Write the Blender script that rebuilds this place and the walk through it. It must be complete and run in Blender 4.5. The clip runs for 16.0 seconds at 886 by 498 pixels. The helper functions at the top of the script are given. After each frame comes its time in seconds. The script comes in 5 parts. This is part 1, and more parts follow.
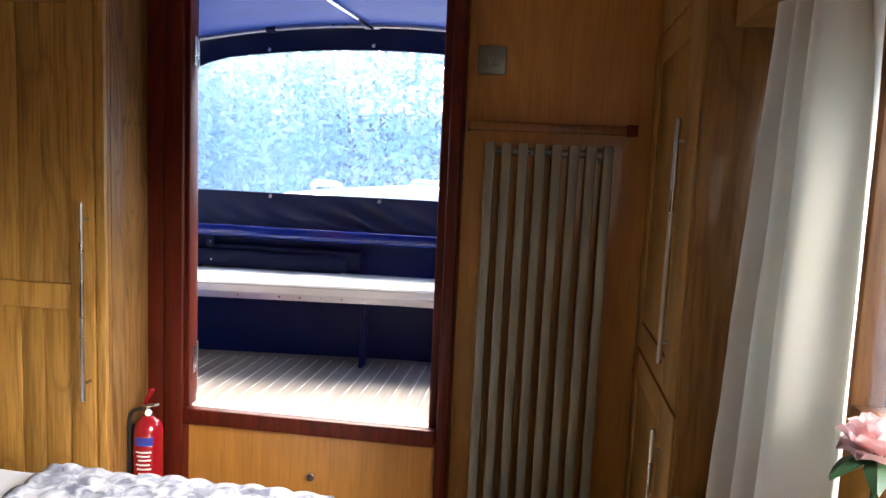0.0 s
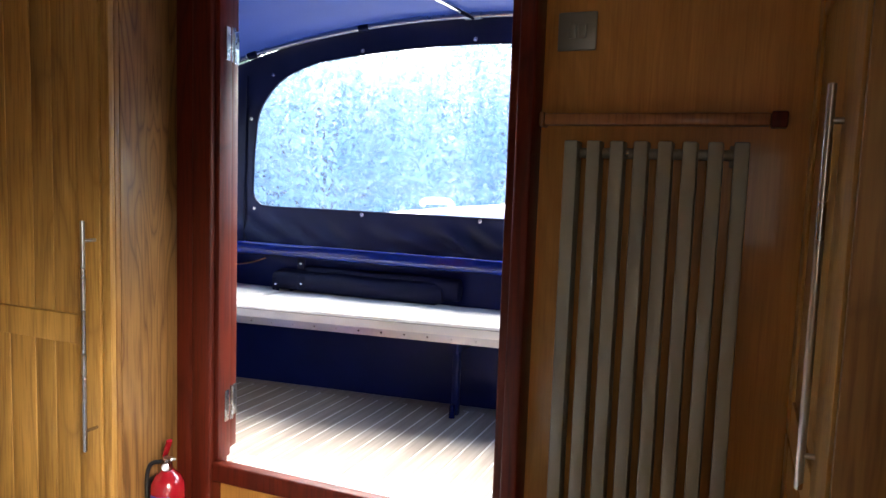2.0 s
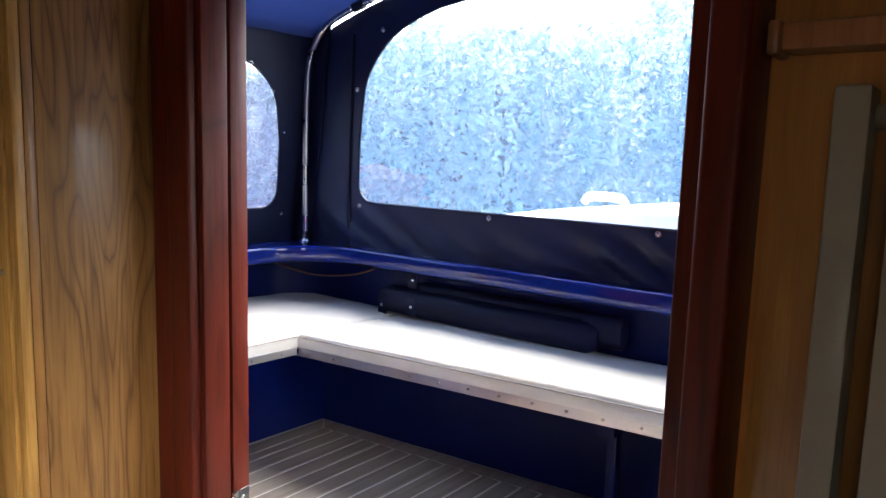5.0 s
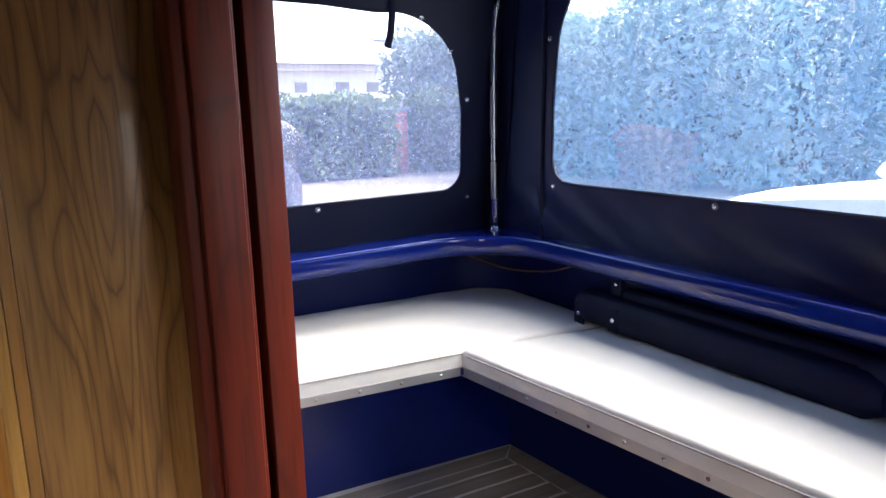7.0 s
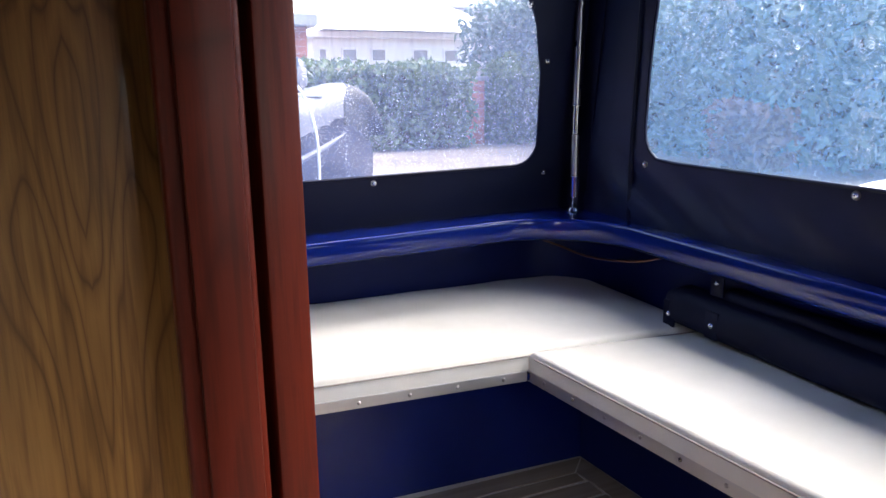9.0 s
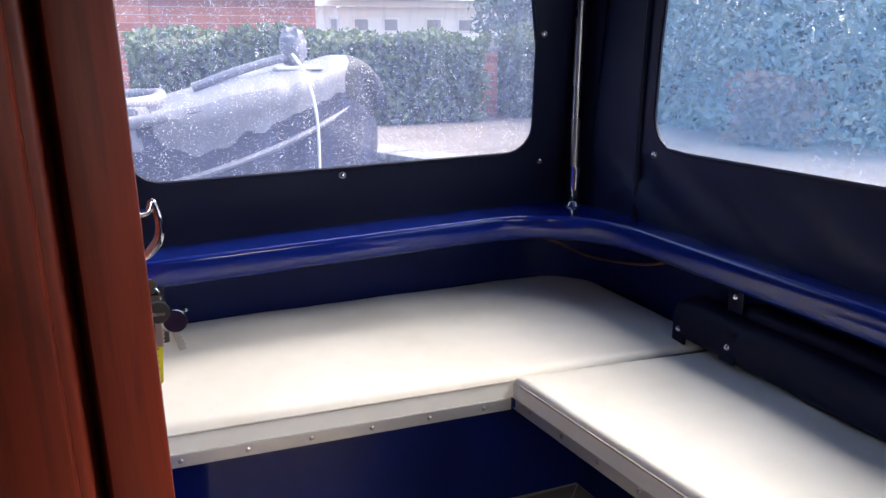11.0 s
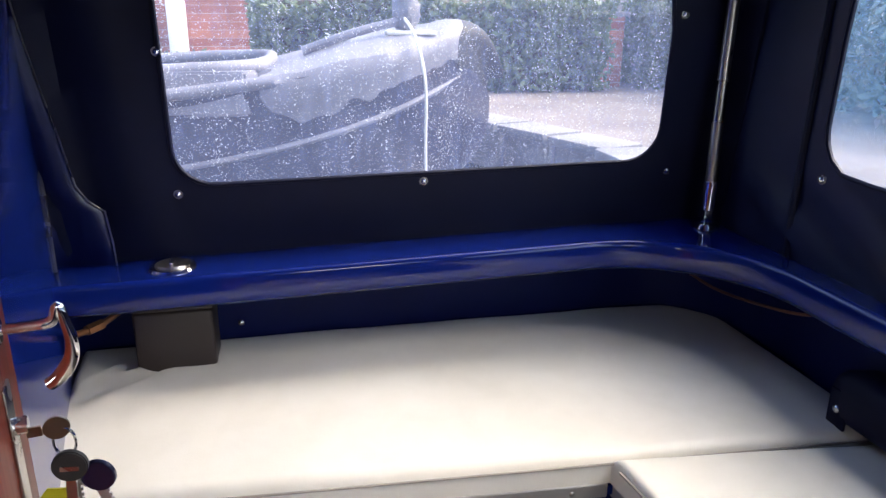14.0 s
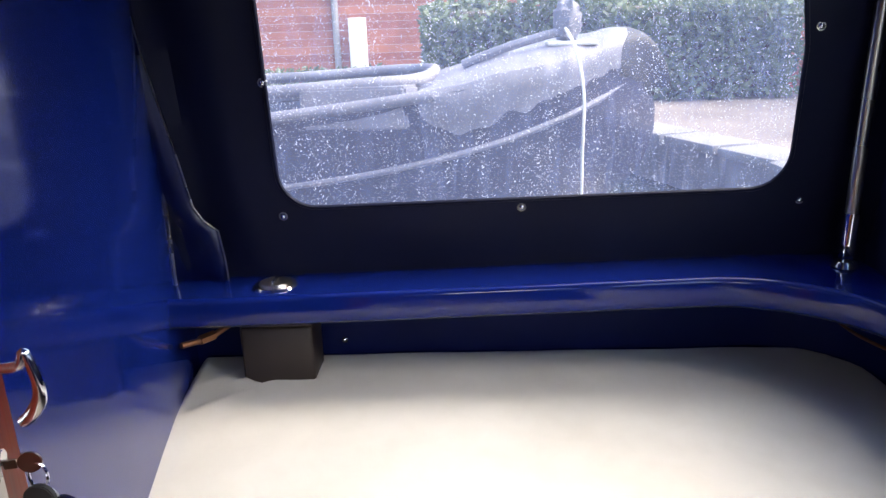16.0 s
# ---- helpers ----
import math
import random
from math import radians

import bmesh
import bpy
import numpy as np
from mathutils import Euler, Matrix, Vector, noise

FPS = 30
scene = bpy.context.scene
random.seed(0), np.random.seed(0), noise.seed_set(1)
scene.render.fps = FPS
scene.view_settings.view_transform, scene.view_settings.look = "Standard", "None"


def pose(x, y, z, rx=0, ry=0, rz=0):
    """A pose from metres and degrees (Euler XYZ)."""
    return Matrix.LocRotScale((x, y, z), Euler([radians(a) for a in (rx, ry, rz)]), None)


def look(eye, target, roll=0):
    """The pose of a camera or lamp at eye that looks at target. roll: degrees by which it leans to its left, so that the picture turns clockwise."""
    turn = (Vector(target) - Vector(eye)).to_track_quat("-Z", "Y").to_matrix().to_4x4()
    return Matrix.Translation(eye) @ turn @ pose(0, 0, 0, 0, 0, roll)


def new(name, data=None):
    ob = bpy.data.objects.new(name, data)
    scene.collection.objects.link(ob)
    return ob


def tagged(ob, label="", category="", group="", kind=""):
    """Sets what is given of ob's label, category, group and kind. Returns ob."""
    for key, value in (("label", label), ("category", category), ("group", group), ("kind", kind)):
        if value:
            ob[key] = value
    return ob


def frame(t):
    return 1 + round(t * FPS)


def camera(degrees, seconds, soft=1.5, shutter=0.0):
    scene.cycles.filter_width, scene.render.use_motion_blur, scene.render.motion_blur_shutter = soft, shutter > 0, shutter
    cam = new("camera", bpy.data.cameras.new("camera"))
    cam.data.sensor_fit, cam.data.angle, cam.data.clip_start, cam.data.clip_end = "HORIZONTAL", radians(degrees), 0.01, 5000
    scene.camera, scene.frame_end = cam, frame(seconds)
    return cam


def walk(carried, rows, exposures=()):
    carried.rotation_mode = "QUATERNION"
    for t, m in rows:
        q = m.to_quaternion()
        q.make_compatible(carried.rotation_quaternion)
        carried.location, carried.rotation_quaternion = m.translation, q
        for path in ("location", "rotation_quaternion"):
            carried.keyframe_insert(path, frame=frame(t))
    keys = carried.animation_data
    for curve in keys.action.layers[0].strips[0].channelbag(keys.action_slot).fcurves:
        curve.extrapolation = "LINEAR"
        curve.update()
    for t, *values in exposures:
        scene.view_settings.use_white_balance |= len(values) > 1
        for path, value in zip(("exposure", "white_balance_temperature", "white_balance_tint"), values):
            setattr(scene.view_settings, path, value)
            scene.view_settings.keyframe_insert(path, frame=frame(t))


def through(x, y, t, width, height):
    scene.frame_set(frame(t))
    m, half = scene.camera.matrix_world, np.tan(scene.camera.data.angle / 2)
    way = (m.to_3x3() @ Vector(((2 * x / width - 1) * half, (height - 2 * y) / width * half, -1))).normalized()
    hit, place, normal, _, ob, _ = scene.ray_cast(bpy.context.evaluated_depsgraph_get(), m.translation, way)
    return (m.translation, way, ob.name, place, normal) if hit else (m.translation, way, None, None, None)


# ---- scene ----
cam = camera(63.5, 16.0)
PATH = [
    (0, (0.135, 0.165, 1.46), (-0.131, 2.134, 1.231), 2.6),
    (0.5, (0.179, 0.293, 1.458), (-0.195, 2.246, 1.242), 3.0),
    (1, (0.202, 0.446, 1.454), (-0.283, 2.376, 1.249), 3.2),
    (1.5, (0.293, 0.609, 1.448), (-0.345, 2.494, 1.248), 2.4),
    (2, (0.326, 0.761, 1.444), (-0.432, 2.602, 1.251), 2.0),
    (2.5, (0.291, 0.884, 1.458), (-0.535, 2.694, 1.26), 2.4),
    (3, (0.247, 1.011, 1.461), (-0.651, 2.787, 1.263), 2.9),
    (3.5, (0.197, 1.14, 1.47), (-0.758, 2.884, 1.254), 3.1),
    (3.7, (0.185, 1.197, 1.459), (-0.802, 2.924, 1.252), 3.2),
    (6, (-0.007, 1.951, 1.488), (-1.467, 3.273, 1.144), -0.1),
    (6.5, (-0.054, 2.072, 1.495), (-1.649, 3.222, 1.132), -0.6),
    (7, (-0.11, 2.168, 1.492), (-1.825, 3.128, 1.122), -1.6),
    (7.5, (-0.161, 2.212, 1.477), (-1.928, 3.071, 1.102), -1.7),
    (8, (-0.199, 2.245, 1.468), (-1.989, 3.048, 1.076), -1.5),
    (8.5, (-0.248, 2.277, 1.469), (-2.047, 3.046, 1.052), -1.3),
    (9, (-0.314, 2.293, 1.471), (-2.106, 3.062, 1.029), -0.6),
    (9.5, (-0.361, 2.329, 1.486), (-2.153, 3.077, 1.007), -0.3),
    (10, (-0.385, 2.396, 1.492), (-2.184, 3.114, 0.996), -1.0),
    (12.5, (-0.657, 2.526, 1.471), (-2.445, 3.218, 0.901), 1.1),
    (13, (-0.678, 2.572, 1.486), (-2.506, 3.13, 0.898), 0.6),
    (13.5, (-0.714, 2.557, 1.512), (-2.545, 3.073, 0.894), 0.8),
    (14, (-0.74, 2.582, 1.524), (-2.596, 3.002, 0.908), 0.5),
    (14.5, (-0.767, 2.585, 1.537), (-2.633, 2.95, 0.915), 0.6),
    (15, (-0.794, 2.596, 1.548), (-2.668, 2.889, 0.919), 0.6),
    (15.5, (-0.792, 2.618, 1.552), (-2.679, 2.807, 0.925), 0.0),
    (16, (-0.761, 2.722, 1.548), (-2.672, 2.667, 0.956), -1.8),
]

EXPOSURES = [(0.0, 3.95, 6950, 10), (3.7, 3.85, 6850, 10), (6.0, 3.25, 6850, 11), (7.5, 2.95, 6750, 12), (9.0, 2.75, 6850, 13), (10.2, 2.6, 7050, 13), (12.5, 2.4, 7250, 12), (16.0, 2.5, 7250, 12)]
walk(cam, [(t, look(eye, target, roll)) for t, eye, target, roll in PATH], EXPOSURES)

# ---- daylight: an overcast, wet day ----
world = bpy.data.worlds.new("overcast_sky")
scene.world = world
world.use_nodes = True
wn = world.node_tree
sky = wn.nodes.new("ShaderNodeTexSky")
sky.sky_type, sky.sun_disc = "NISHITA", False
sky.sun_elevation, sky.sun_rotation = radians(48), radians(-5)
sky.air_density, sky.dust_density, sky.ozone_density = 1.2, 3.0, 2.0
wn.nodes["Background"].inputs["Strength"].default_value = 0.145
wn.links.new(sky.outputs[0], wn.nodes["Background"].inputs["Color"])
sun = new("sun", bpy.data.lights.new("sun", "SUN"))
sun.data.energy, sun.data.angle, sun.data.color = 1.6, radians(80), (1.0, 0.985, 0.96)
sun.matrix_world = look((-1.9, 11.4, 10.4), (-1.2, 2.8, 0.8))


def window_light(name, at, target, width, height, watts, spread=82):
    """An area lamp put in for skylight at a window or the canopy's side."""
    lamp = new(name, bpy.data.lights.new(name, "AREA"))
    lamp.data.shape, lamp.data.size, lamp.data.size_y = "RECTANGLE", width, height
    lamp.data.energy, lamp.data.color, lamp.data.spread = watts, (1.0, 0.97, 0.92), radians(spread)
    lamp.matrix_world = look(at, target)


window_light("skylight_side_window", (0.688, 0.76, 1.385), (-1.5, 2.05, -0.10), 0.74, 0.58, 0.88, 60)
# Fill light on the bulkhead, set in an unseen window added for it.
window_light("skylight_aft_window", (0.688, -0.85, 1.385), (0.05, 2.4, 1.3), 0.84, 0.58, 0.06)
# Added fill light for the seats, outside the unseen starboard side.
window_light("skylight_starboard_opening", (0.80, 2.86, 1.60), (-1.75, 2.55, 0.85), 0.50, 0.50, 0.11, 48)


# ---- materials ----
class Mat:
    """A node material under construction."""

    def __init__(self, name, rough=0.5, metal=0.0, coat=0.0, spec=0.5):
        self.m = bpy.data.materials.new(name)
        self.m.use_nodes = True
        self.t = self.m.node_tree
        self.b = self.t.nodes["Principled BSDF"]
        self.b.inputs["Roughness"].default_value = rough
        self.b.inputs["Metallic"].default_value = metal
        self.b.inputs["Coat Weight"].default_value = coat
        self.b.inputs["Coat Roughness"].default_value = 0.08
        self.b.inputs["Specular IOR Level"].default_value = spec
        self.co = self.t.nodes.new("ShaderNodeTexCoord").outputs["Object"]

    def node(self, kind, **values):
        n = self.t.nodes.new(kind)
        for key, value in values.items():
            n.inputs[key].default_value = value
        return n

    def link(self, a, b):
        self.t.links.new(a, b)

    def mapped(self, scale=(1, 1, 1), turn=(0, 0, 0)):
        n = self.node("ShaderNodeMapping")
        n.inputs["Scale"].default_value = scale
        n.inputs["Rotation"].default_value = turn
        self.link(self.co, n.inputs["Vector"])
        return n.outputs[0]

    def noise(self, scale, detail=4.0, vector=None, rough=0.55, twist=0.0):
        n = self.node("ShaderNodeTexNoise", Scale=scale, Detail=detail, Roughness=rough, Distortion=twist)
        self.link(vector or self.co, n.inputs["Vector"])
        return n.outputs["Fac"]

    def ramp(self, fac, *stops):
        n = self.node("ShaderNodeValToRGB")
        while len(n.color_ramp.elements) < len(stops):
            n.color_ramp.elements.new(0.5)
        for e, (p, c) in zip(n.color_ramp.elements, stops):
            e.position, e.color = p, (*c, 1) if len(c) == 3 else c
        self.link(fac, n.inputs["Fac"])
        return n.outputs["Color"]

    def mix(self, fac, a, b, how="MIX"):
        n = self.node("ShaderNodeMix")
        n.data_type, n.blend_type = "RGBA", how
        for value, name in ((fac, 0), (a, 6), (b, 7)):
            if isinstance(value, (int, float)):
                n.inputs[name].default_value = value
            elif isinstance(value, tuple):
                n.inputs[name].default_value = (*value, 1)
            else:
                self.link(value, n.inputs[name])
        return n.outputs[2]

    def maths(self, how, a, b=0.0):
        n = self.node("ShaderNodeMath")
        n.operation = how
        for value, k in ((a, 0), (b, 1)):
            if isinstance(value, (int, float)):
                n.inputs[k].default_value = value
            else:
                self.link(value, n.inputs[k])
        return n.outputs[0]

    def colour(self, socket):
        if isinstance(socket, tuple):
            self.b.inputs["Base Color"].default_value = (*socket, 1)
        else:
            self.link(socket, self.b.inputs["Base Color"])
        return self

    def rough(self, fac, low, high):
        n = self.node("ShaderNodeMapRange")
        n.inputs["To Min"].default_value, n.inputs["To Max"].default_value = low, high
        self.link(fac, n.inputs["Value"])
        self.link(n.outputs[0], self.b.inputs["Roughness"])
        return self

    def bump(self, height, strength=0.2, distance=0.002):
        n = self.node("ShaderNodeBump", Strength=strength, Distance=distance)
        self.link(height, n.inputs["Height"])
        self.link(n.outputs[0], self.b.inputs["Normal"])
        return self


def tone(c, k):
    return tuple(min(1.0, v * k) for v in c)


def wood(name, base, dark, rough=0.35, coat=0.25, figure=1.0, piece=0.0, lines=0.55, mirror=None, spec=0.35):
    """Upright-grained wood: growth rings as contours of a stretched field, fine pores, a little tone from piece to piece."""
    m = Mat(name, rough, coat=coat, spec=spec)
    info = m.node("ShaderNodeObjectInfo").outputs["Random"]
    at = m.mapped((3.2 * figure, 3.2 * figure, 0.62 * figure))
    if mirror is not None:
        # two leaves of veneer opened like a book about an upright joint
        part_xyz, joined = m.node("ShaderNodeSeparateXYZ"), m.node("ShaderNodeCombineXYZ")
        m.link(m.co, part_xyz.inputs[0])
        away = m.maths("ABSOLUTE", m.maths("SUBTRACT", part_xyz.outputs[1], mirror))
        m.link(m.maths("MULTIPLY", away, 8.5), joined.inputs[0])
        m.link(m.maths("MULTIPLY", part_xyz.outputs[2], 1.05), joined.inputs[2])
        at = joined.outputs[0]
    field = m.noise(1.0, 2, at, 0.45, 0.5)
    band = m.maths("PINGPONG", m.maths("ADD", m.maths("MULTIPLY", field, 15.0), info), 0.5)
    warp = m.noise(1.3, 3, m.mapped((1.5, 1.5, 0.35)), twist=0.6)
    fine = m.noise(260, 5, m.mapped((1, 1, 0.03)))
    pores = m.noise(120, 6, m.mapped((1, 1, 0.05)))
    deep = tuple(b * (1 - lines) + d * lines for b, d in zip(base, dark))
    c = m.ramp(band, (0.0, deep), (0.10, tuple(b * 0.7 + d * 0.3 for b, d in zip(base, deep))), (0.30, base), (0.5, tone(base, 1.10)))
    c = m.mix(m.maths("MULTIPLY", m.ramp(pores, (0.36, (1, 1, 1)), (0.52, (0, 0, 0))), 0.55), c, dark)
    c = m.mix(0.7, c, m.ramp(fine, (0.3, (0.86, 0.86, 0.86)), (0.7, (1.1, 1.1, 1.1))), "MULTIPLY")
    c = m.mix(0.6, c, m.ramp(warp, (0.3, (0.72, 0.70, 0.66)), (0.7, (1.15, 1.15, 1.15))), "MULTIPLY")
    if piece:
        c = m.mix(piece, c, m.ramp(info, (0, (0.62, 0.6, 0.58)), (1, (1.25, 1.22, 1.15))), "MULTIPLY")
    return m.colour(c).rough(fine, rough - 0.06, rough + 0.12).bump(pores, 0.10, 0.001)


OAK = wood("oak_veneer", (0.45, 0.235, 0.058), (0.24, 0.105, 0.024), 0.38, 0.15, 0.8, 0.2, 0.45).m
OAK_SIDE = wood("oak_veneer_figured", (0.32, 0.148, 0.040), (0.16, 0.064, 0.017), 0.36, 0.2, 1.25, 0.0, 0.5).m
OAK_BOOK = wood("oak_veneer_bookmatched", (0.29, 0.140, 0.042), (0.12, 0.050, 0.015), 0.42, 0.1, 1.25, 0.0, 0.85, -0.01).m
OAK_PANEL = wood("oak_panel", (0.47, 0.25, 0.062), (0.22, 0.10, 0.026), 0.38, 0.15, 1.0, 0.4, 0.5).m
CHERRY = wood("cherry_veneer", (0.50, 0.22, 0.047), (0.40, 0.165, 0.034), 0.38, 0.15, 0.7, 0.0, 0.35).m
MAHOGANY = wood("mahogany", (0.115, 0.0145, 0.006), (0.05, 0.007, 0.0035), 0.40, 0.0, 0.9, 0.0, 0.6, spec=0.22).m
SHELF_WOOD = wood("shelf_wood", (0.34, 0.135, 0.045), (0.17, 0.06, 0.022), 0.38, 0.2).m


def painted(name, c, rough, coat=0.0, wear=0.12, metal=0.0, grain=180.0, lumps=6.0, spec=0.5):
    m = Mat(name, rough, metal, coat, spec)
    big, small = m.noise(lumps, 3), m.noise(grain, 2)
    col = m.ramp(big, (0.3, tone(c, 1 - wear)), (0.7, tone(c, 1 + wear)))
    return m.colour(col).rough(big, max(0.02, rough - 0.05), rough + 0.07).bump(small, 0.06, 0.0006)


NAVY = painted("navy_gloss_paint", (0.003, 0.011, 0.105), 0.09, 0.05).m
NAVY_DULL = painted("navy_painted_board", (0.002, 0.007, 0.060), 0.42, 0.0, spec=0.18).m
RAIL_BLUE = painted("blue_gelcoat", (0.003, 0.013, 0.135), 0.06, 0.0, 0.05).m
CHROME = painted("chrome", (0.85, 0.85, 0.86), 0.07, wear=0.03, metal=1.0).m
STEEL = painted("brushed_steel", (0.48, 0.46, 0.44), 0.27, wear=0.08, metal=1.0, grain=320).m
ALU = painted("aluminium_trim", (0.60, 0.58, 0.55), 0.36, wear=0.1, metal=0.8).m
RADIATOR = painted("radiator_enamel", (0.27, 0.24, 0.18), 0.38, 0.1, 0.05).m
PLATE = painted("switch_plate_metal", (0.24, 0.23, 0.20), 0.35, wear=0.04, metal=0.3).m
DARK_PLASTIC = painted("dark_brown_plastic", (0.022, 0.014, 0.012), 0.45, wear=0.1).m
BLACK = painted("black_plastic", (0.008, 0.008, 0.009), 0.4, wear=0.1).m
RED = painted("red_enamel", (0.30, 0.007, 0.014), 0.2, 0.5, 0.06).m
WHITE = painted("white_paint", (0.75, 0.75, 0.74), 0.4).m
LABEL_BLUE = painted("blue_label", (0.03, 0.03, 0.28), 0.4).m
KEY_METAL = painted("nickel_key", (0.40, 0.40, 0.40), 0.32, metal=0.8).m
BRONZE = painted("worn_bronze", (0.20, 0.15, 0.12), 0.3, metal=1.0).m
DARK_BLUE = painted("dark_blue_plastic", (0.008, 0.010, 0.035), 0.25, 0.3).m
YELLOW = painted("yellow_card", (0.50, 0.46, 0.02), 0.5, wear=0.05).m
INK = painted("grey_ink", (0.12, 0.11, 0.03), 0.6).m
COPPER = painted("copper_pipe", (0.32, 0.14, 0.07), 0.35, metal=0.8).m
CEILING = painted("cream_ceiling_paint", (0.42, 0.36, 0.27), 0.6).m
RUBBER = painted("black_rubber", (0.012, 0.012, 0.013), 0.7).m
GREY_HULL = painted("dark_grey_hull", (0.035, 0.035, 0.06), 0.3, 0.4, 0.15, lumps=2).m
GREY_DECK = painted("pale_grey_deck", (0.155, 0.155, 0.185), 0.6, 0.0, 0.25, lumps=3).m
ROPE = painted("white_rope", (0.68, 0.66, 0.6), 0.8, grain=400).m
STONE = painted("pale_coping_stone", (0.20, 0.195, 0.20), 0.8, wear=0.3, lumps=1.5, grain=40).m
PAVING = painted("wet_towpath", (0.15, 0.125, 0.11), 0.85, wear=0.3, lumps=1.2, grain=30).m
ROOF_WHITE = painted("white_render", (0.78, 0.78, 0.76), 0.7, wear=0.05, lumps=1).m
SLATE = painted("grey_roof_tiles", (0.30, 0.29, 0.29), 0.6, wear=0.2, lumps=1).m
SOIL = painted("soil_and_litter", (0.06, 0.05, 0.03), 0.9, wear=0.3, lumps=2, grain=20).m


def cloth(name, c, weave=900.0, rough=0.85, through=0.0, glow=None, wear=0.15, spec=0.3):
    """Woven cloth. through: how much daylight comes through it."""
    m = Mat(name, rough, spec=spec)
    big = m.noise(4, 4)
    thread = m.noise(weave, 2)
    m.colour(m.ramp(big, (0.3, tone(c, 1 - wear)), (0.7, tone(c, 1 + wear)))).bump(thread, 0.2, 0.0005)
    if through:
        lit = m.node("ShaderNodeBsdfTranslucent")
        lit.inputs["Color"].default_value = (*(glow or c), 1)
        both = m.node("ShaderNodeMixShader", Fac=through)
        m.link(m.b.outputs[0], both.inputs[1])
        m.link(lit.outputs[0], both.inputs[2])
        m.link(both.outputs[0], m.t.nodes["Material Output"].inputs["Surface"])
    return m


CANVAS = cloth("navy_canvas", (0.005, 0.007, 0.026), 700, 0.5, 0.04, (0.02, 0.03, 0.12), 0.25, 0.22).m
# Lighter copy of CANVAS: the light on the stern panel is in its colour.
CANVAS_STERN_LIT = cloth("navy_canvas_lit", (0.008, 0.012, 0.046), 700, 0.46, 0.04, (0.02, 0.03, 0.12), 0.25, 0.3).m
FLAP = cloth("navy_coated_canvas", (0.004, 0.008, 0.055), 700, 0.28, 0.04, (0.02, 0.03, 0.16), 0.2, 0.4).m
CANVAS_ROOF = cloth("blue_canvas_roof", (0.012, 0.022, 0.09), 700, 0.7, 0.07, (0.018, 0.042, 0.19)).m
CURTAIN = cloth("cream_curtain", (0.72, 0.70, 0.64), 800, 0.8, 0.30, (0.80, 0.78, 0.70), 0.05).m
BAG = cloth("navy_canvas_bag", (0.003, 0.004, 0.022), 600, 0.6, wear=0.3, spec=0.2).m
SHEET = cloth("white_bed_sheet", (0.74, 0.74, 0.76), 700, 0.85, wear=0.05).m
PETAL = cloth("pink_petal", (0.74, 0.48, 0.48), 300, 0.6, 0.25, (0.8, 0.5, 0.5)).m
LEAF_DARK = cloth("rose_leaf", (0.02, 0.05, 0.02), 200, 0.5).m

m = Mat("cream_vinyl", 0.42, spec=0.4)
big, crease, pebble = m.noise(3, 3), m.noise(14, 4, twist=0.5), m.noise(420, 3)
m.colour(m.mix(0.35, m.ramp(big, (0.3, (0.74, 0.705, 0.61)), (0.7, (0.83, 0.80, 0.71))), m.ramp(crease, (0.3, (0.86, 0.85, 0.82)), (0.6, (1, 1, 1))), "MULTIPLY"))
m.rough(crease, 0.34, 0.52)
h = m.mix(0.25, m.noise(9, 3), pebble)
m.bump(h, 0.25, 0.004)
VINYL = m.m

SEAM = painted("stitched_seam", (0.34, 0.31, 0.26), 0.6).m

m = Mat("grey_patterned_quilt", 0.85, spec=0.2)
blot = m.noise(22, 5, twist=0.8)
m.colour(m.ramp(blot, (0.36, (0.13, 0.14, 0.19)), (0.5, (0.30, 0.32, 0.38)), (0.62, (0.50, 0.51, 0.55))))
m.bump(m.noise(600, 2), 0.25, 0.0008)
QUILT = m.m

m = Mat("weathered_teak", 0.55)
streak, fleck = m.noise(60, 5, m.mapped((1, 0.04, 1))), m.noise(5, 3)
info = m.node("ShaderNodeObjectInfo").outputs["Random"]
c = m.ramp(streak, (0.3, (0.25, 0.21, 0.165)), (0.7, (0.37, 0.325, 0.265)))
c = m.mix(0.6, c, m.ramp(fleck, (0.3, (0.75, 0.75, 0.75)), (0.7, (1.1, 1.1, 1.1))), "MULTIPLY")
c = m.mix(0.5, c, m.ramp(info, (0, (0.8, 0.78, 0.76)), (1, (1.12, 1.1, 1.08))), "MULTIPLY")
m.colour(c).bump(streak, 0.2, 0.001)
TEAK = m.m
CAULK = painted("pale_caulking", (0.66, 0.63, 0.57), 0.6, wear=0.08).m

m = Mat("red_brick_wall", 0.85)
tex = m.node("ShaderNodeTexBrick", Scale=4.4)
tex.inputs["Color1"].default_value, tex.inputs["Color2"].default_value, tex.inputs["Mortar"].default_value = (0.42, 0.15, 0.09, 1), (0.30, 0.10, 0.07, 1), (0.42, 0.36, 0.31, 1)
tex.inputs["Mortar Size"].default_value = 0.012
m.link(m.mapped((1, 1, 1), (1.5708, 0, 1.5708)), tex.inputs["Vector"])
m.colour(m.mix(0.6, tex.outputs["Color"], m.ramp(m.noise(3, 4), (0.3, (0.75, 0.75, 0.75)), (0.7, (1.2, 1.2, 1.2))), "MULTIPLY"))
BRICK = m.m

m = Mat("canal_water", 0.08, spec=0.6)
m.colour((0.035, 0.045, 0.045))
m.bump(m.noise(5, 4, m.mapped((1, 2.2, 1))), 0.3, 0.03)
WATER = m.m


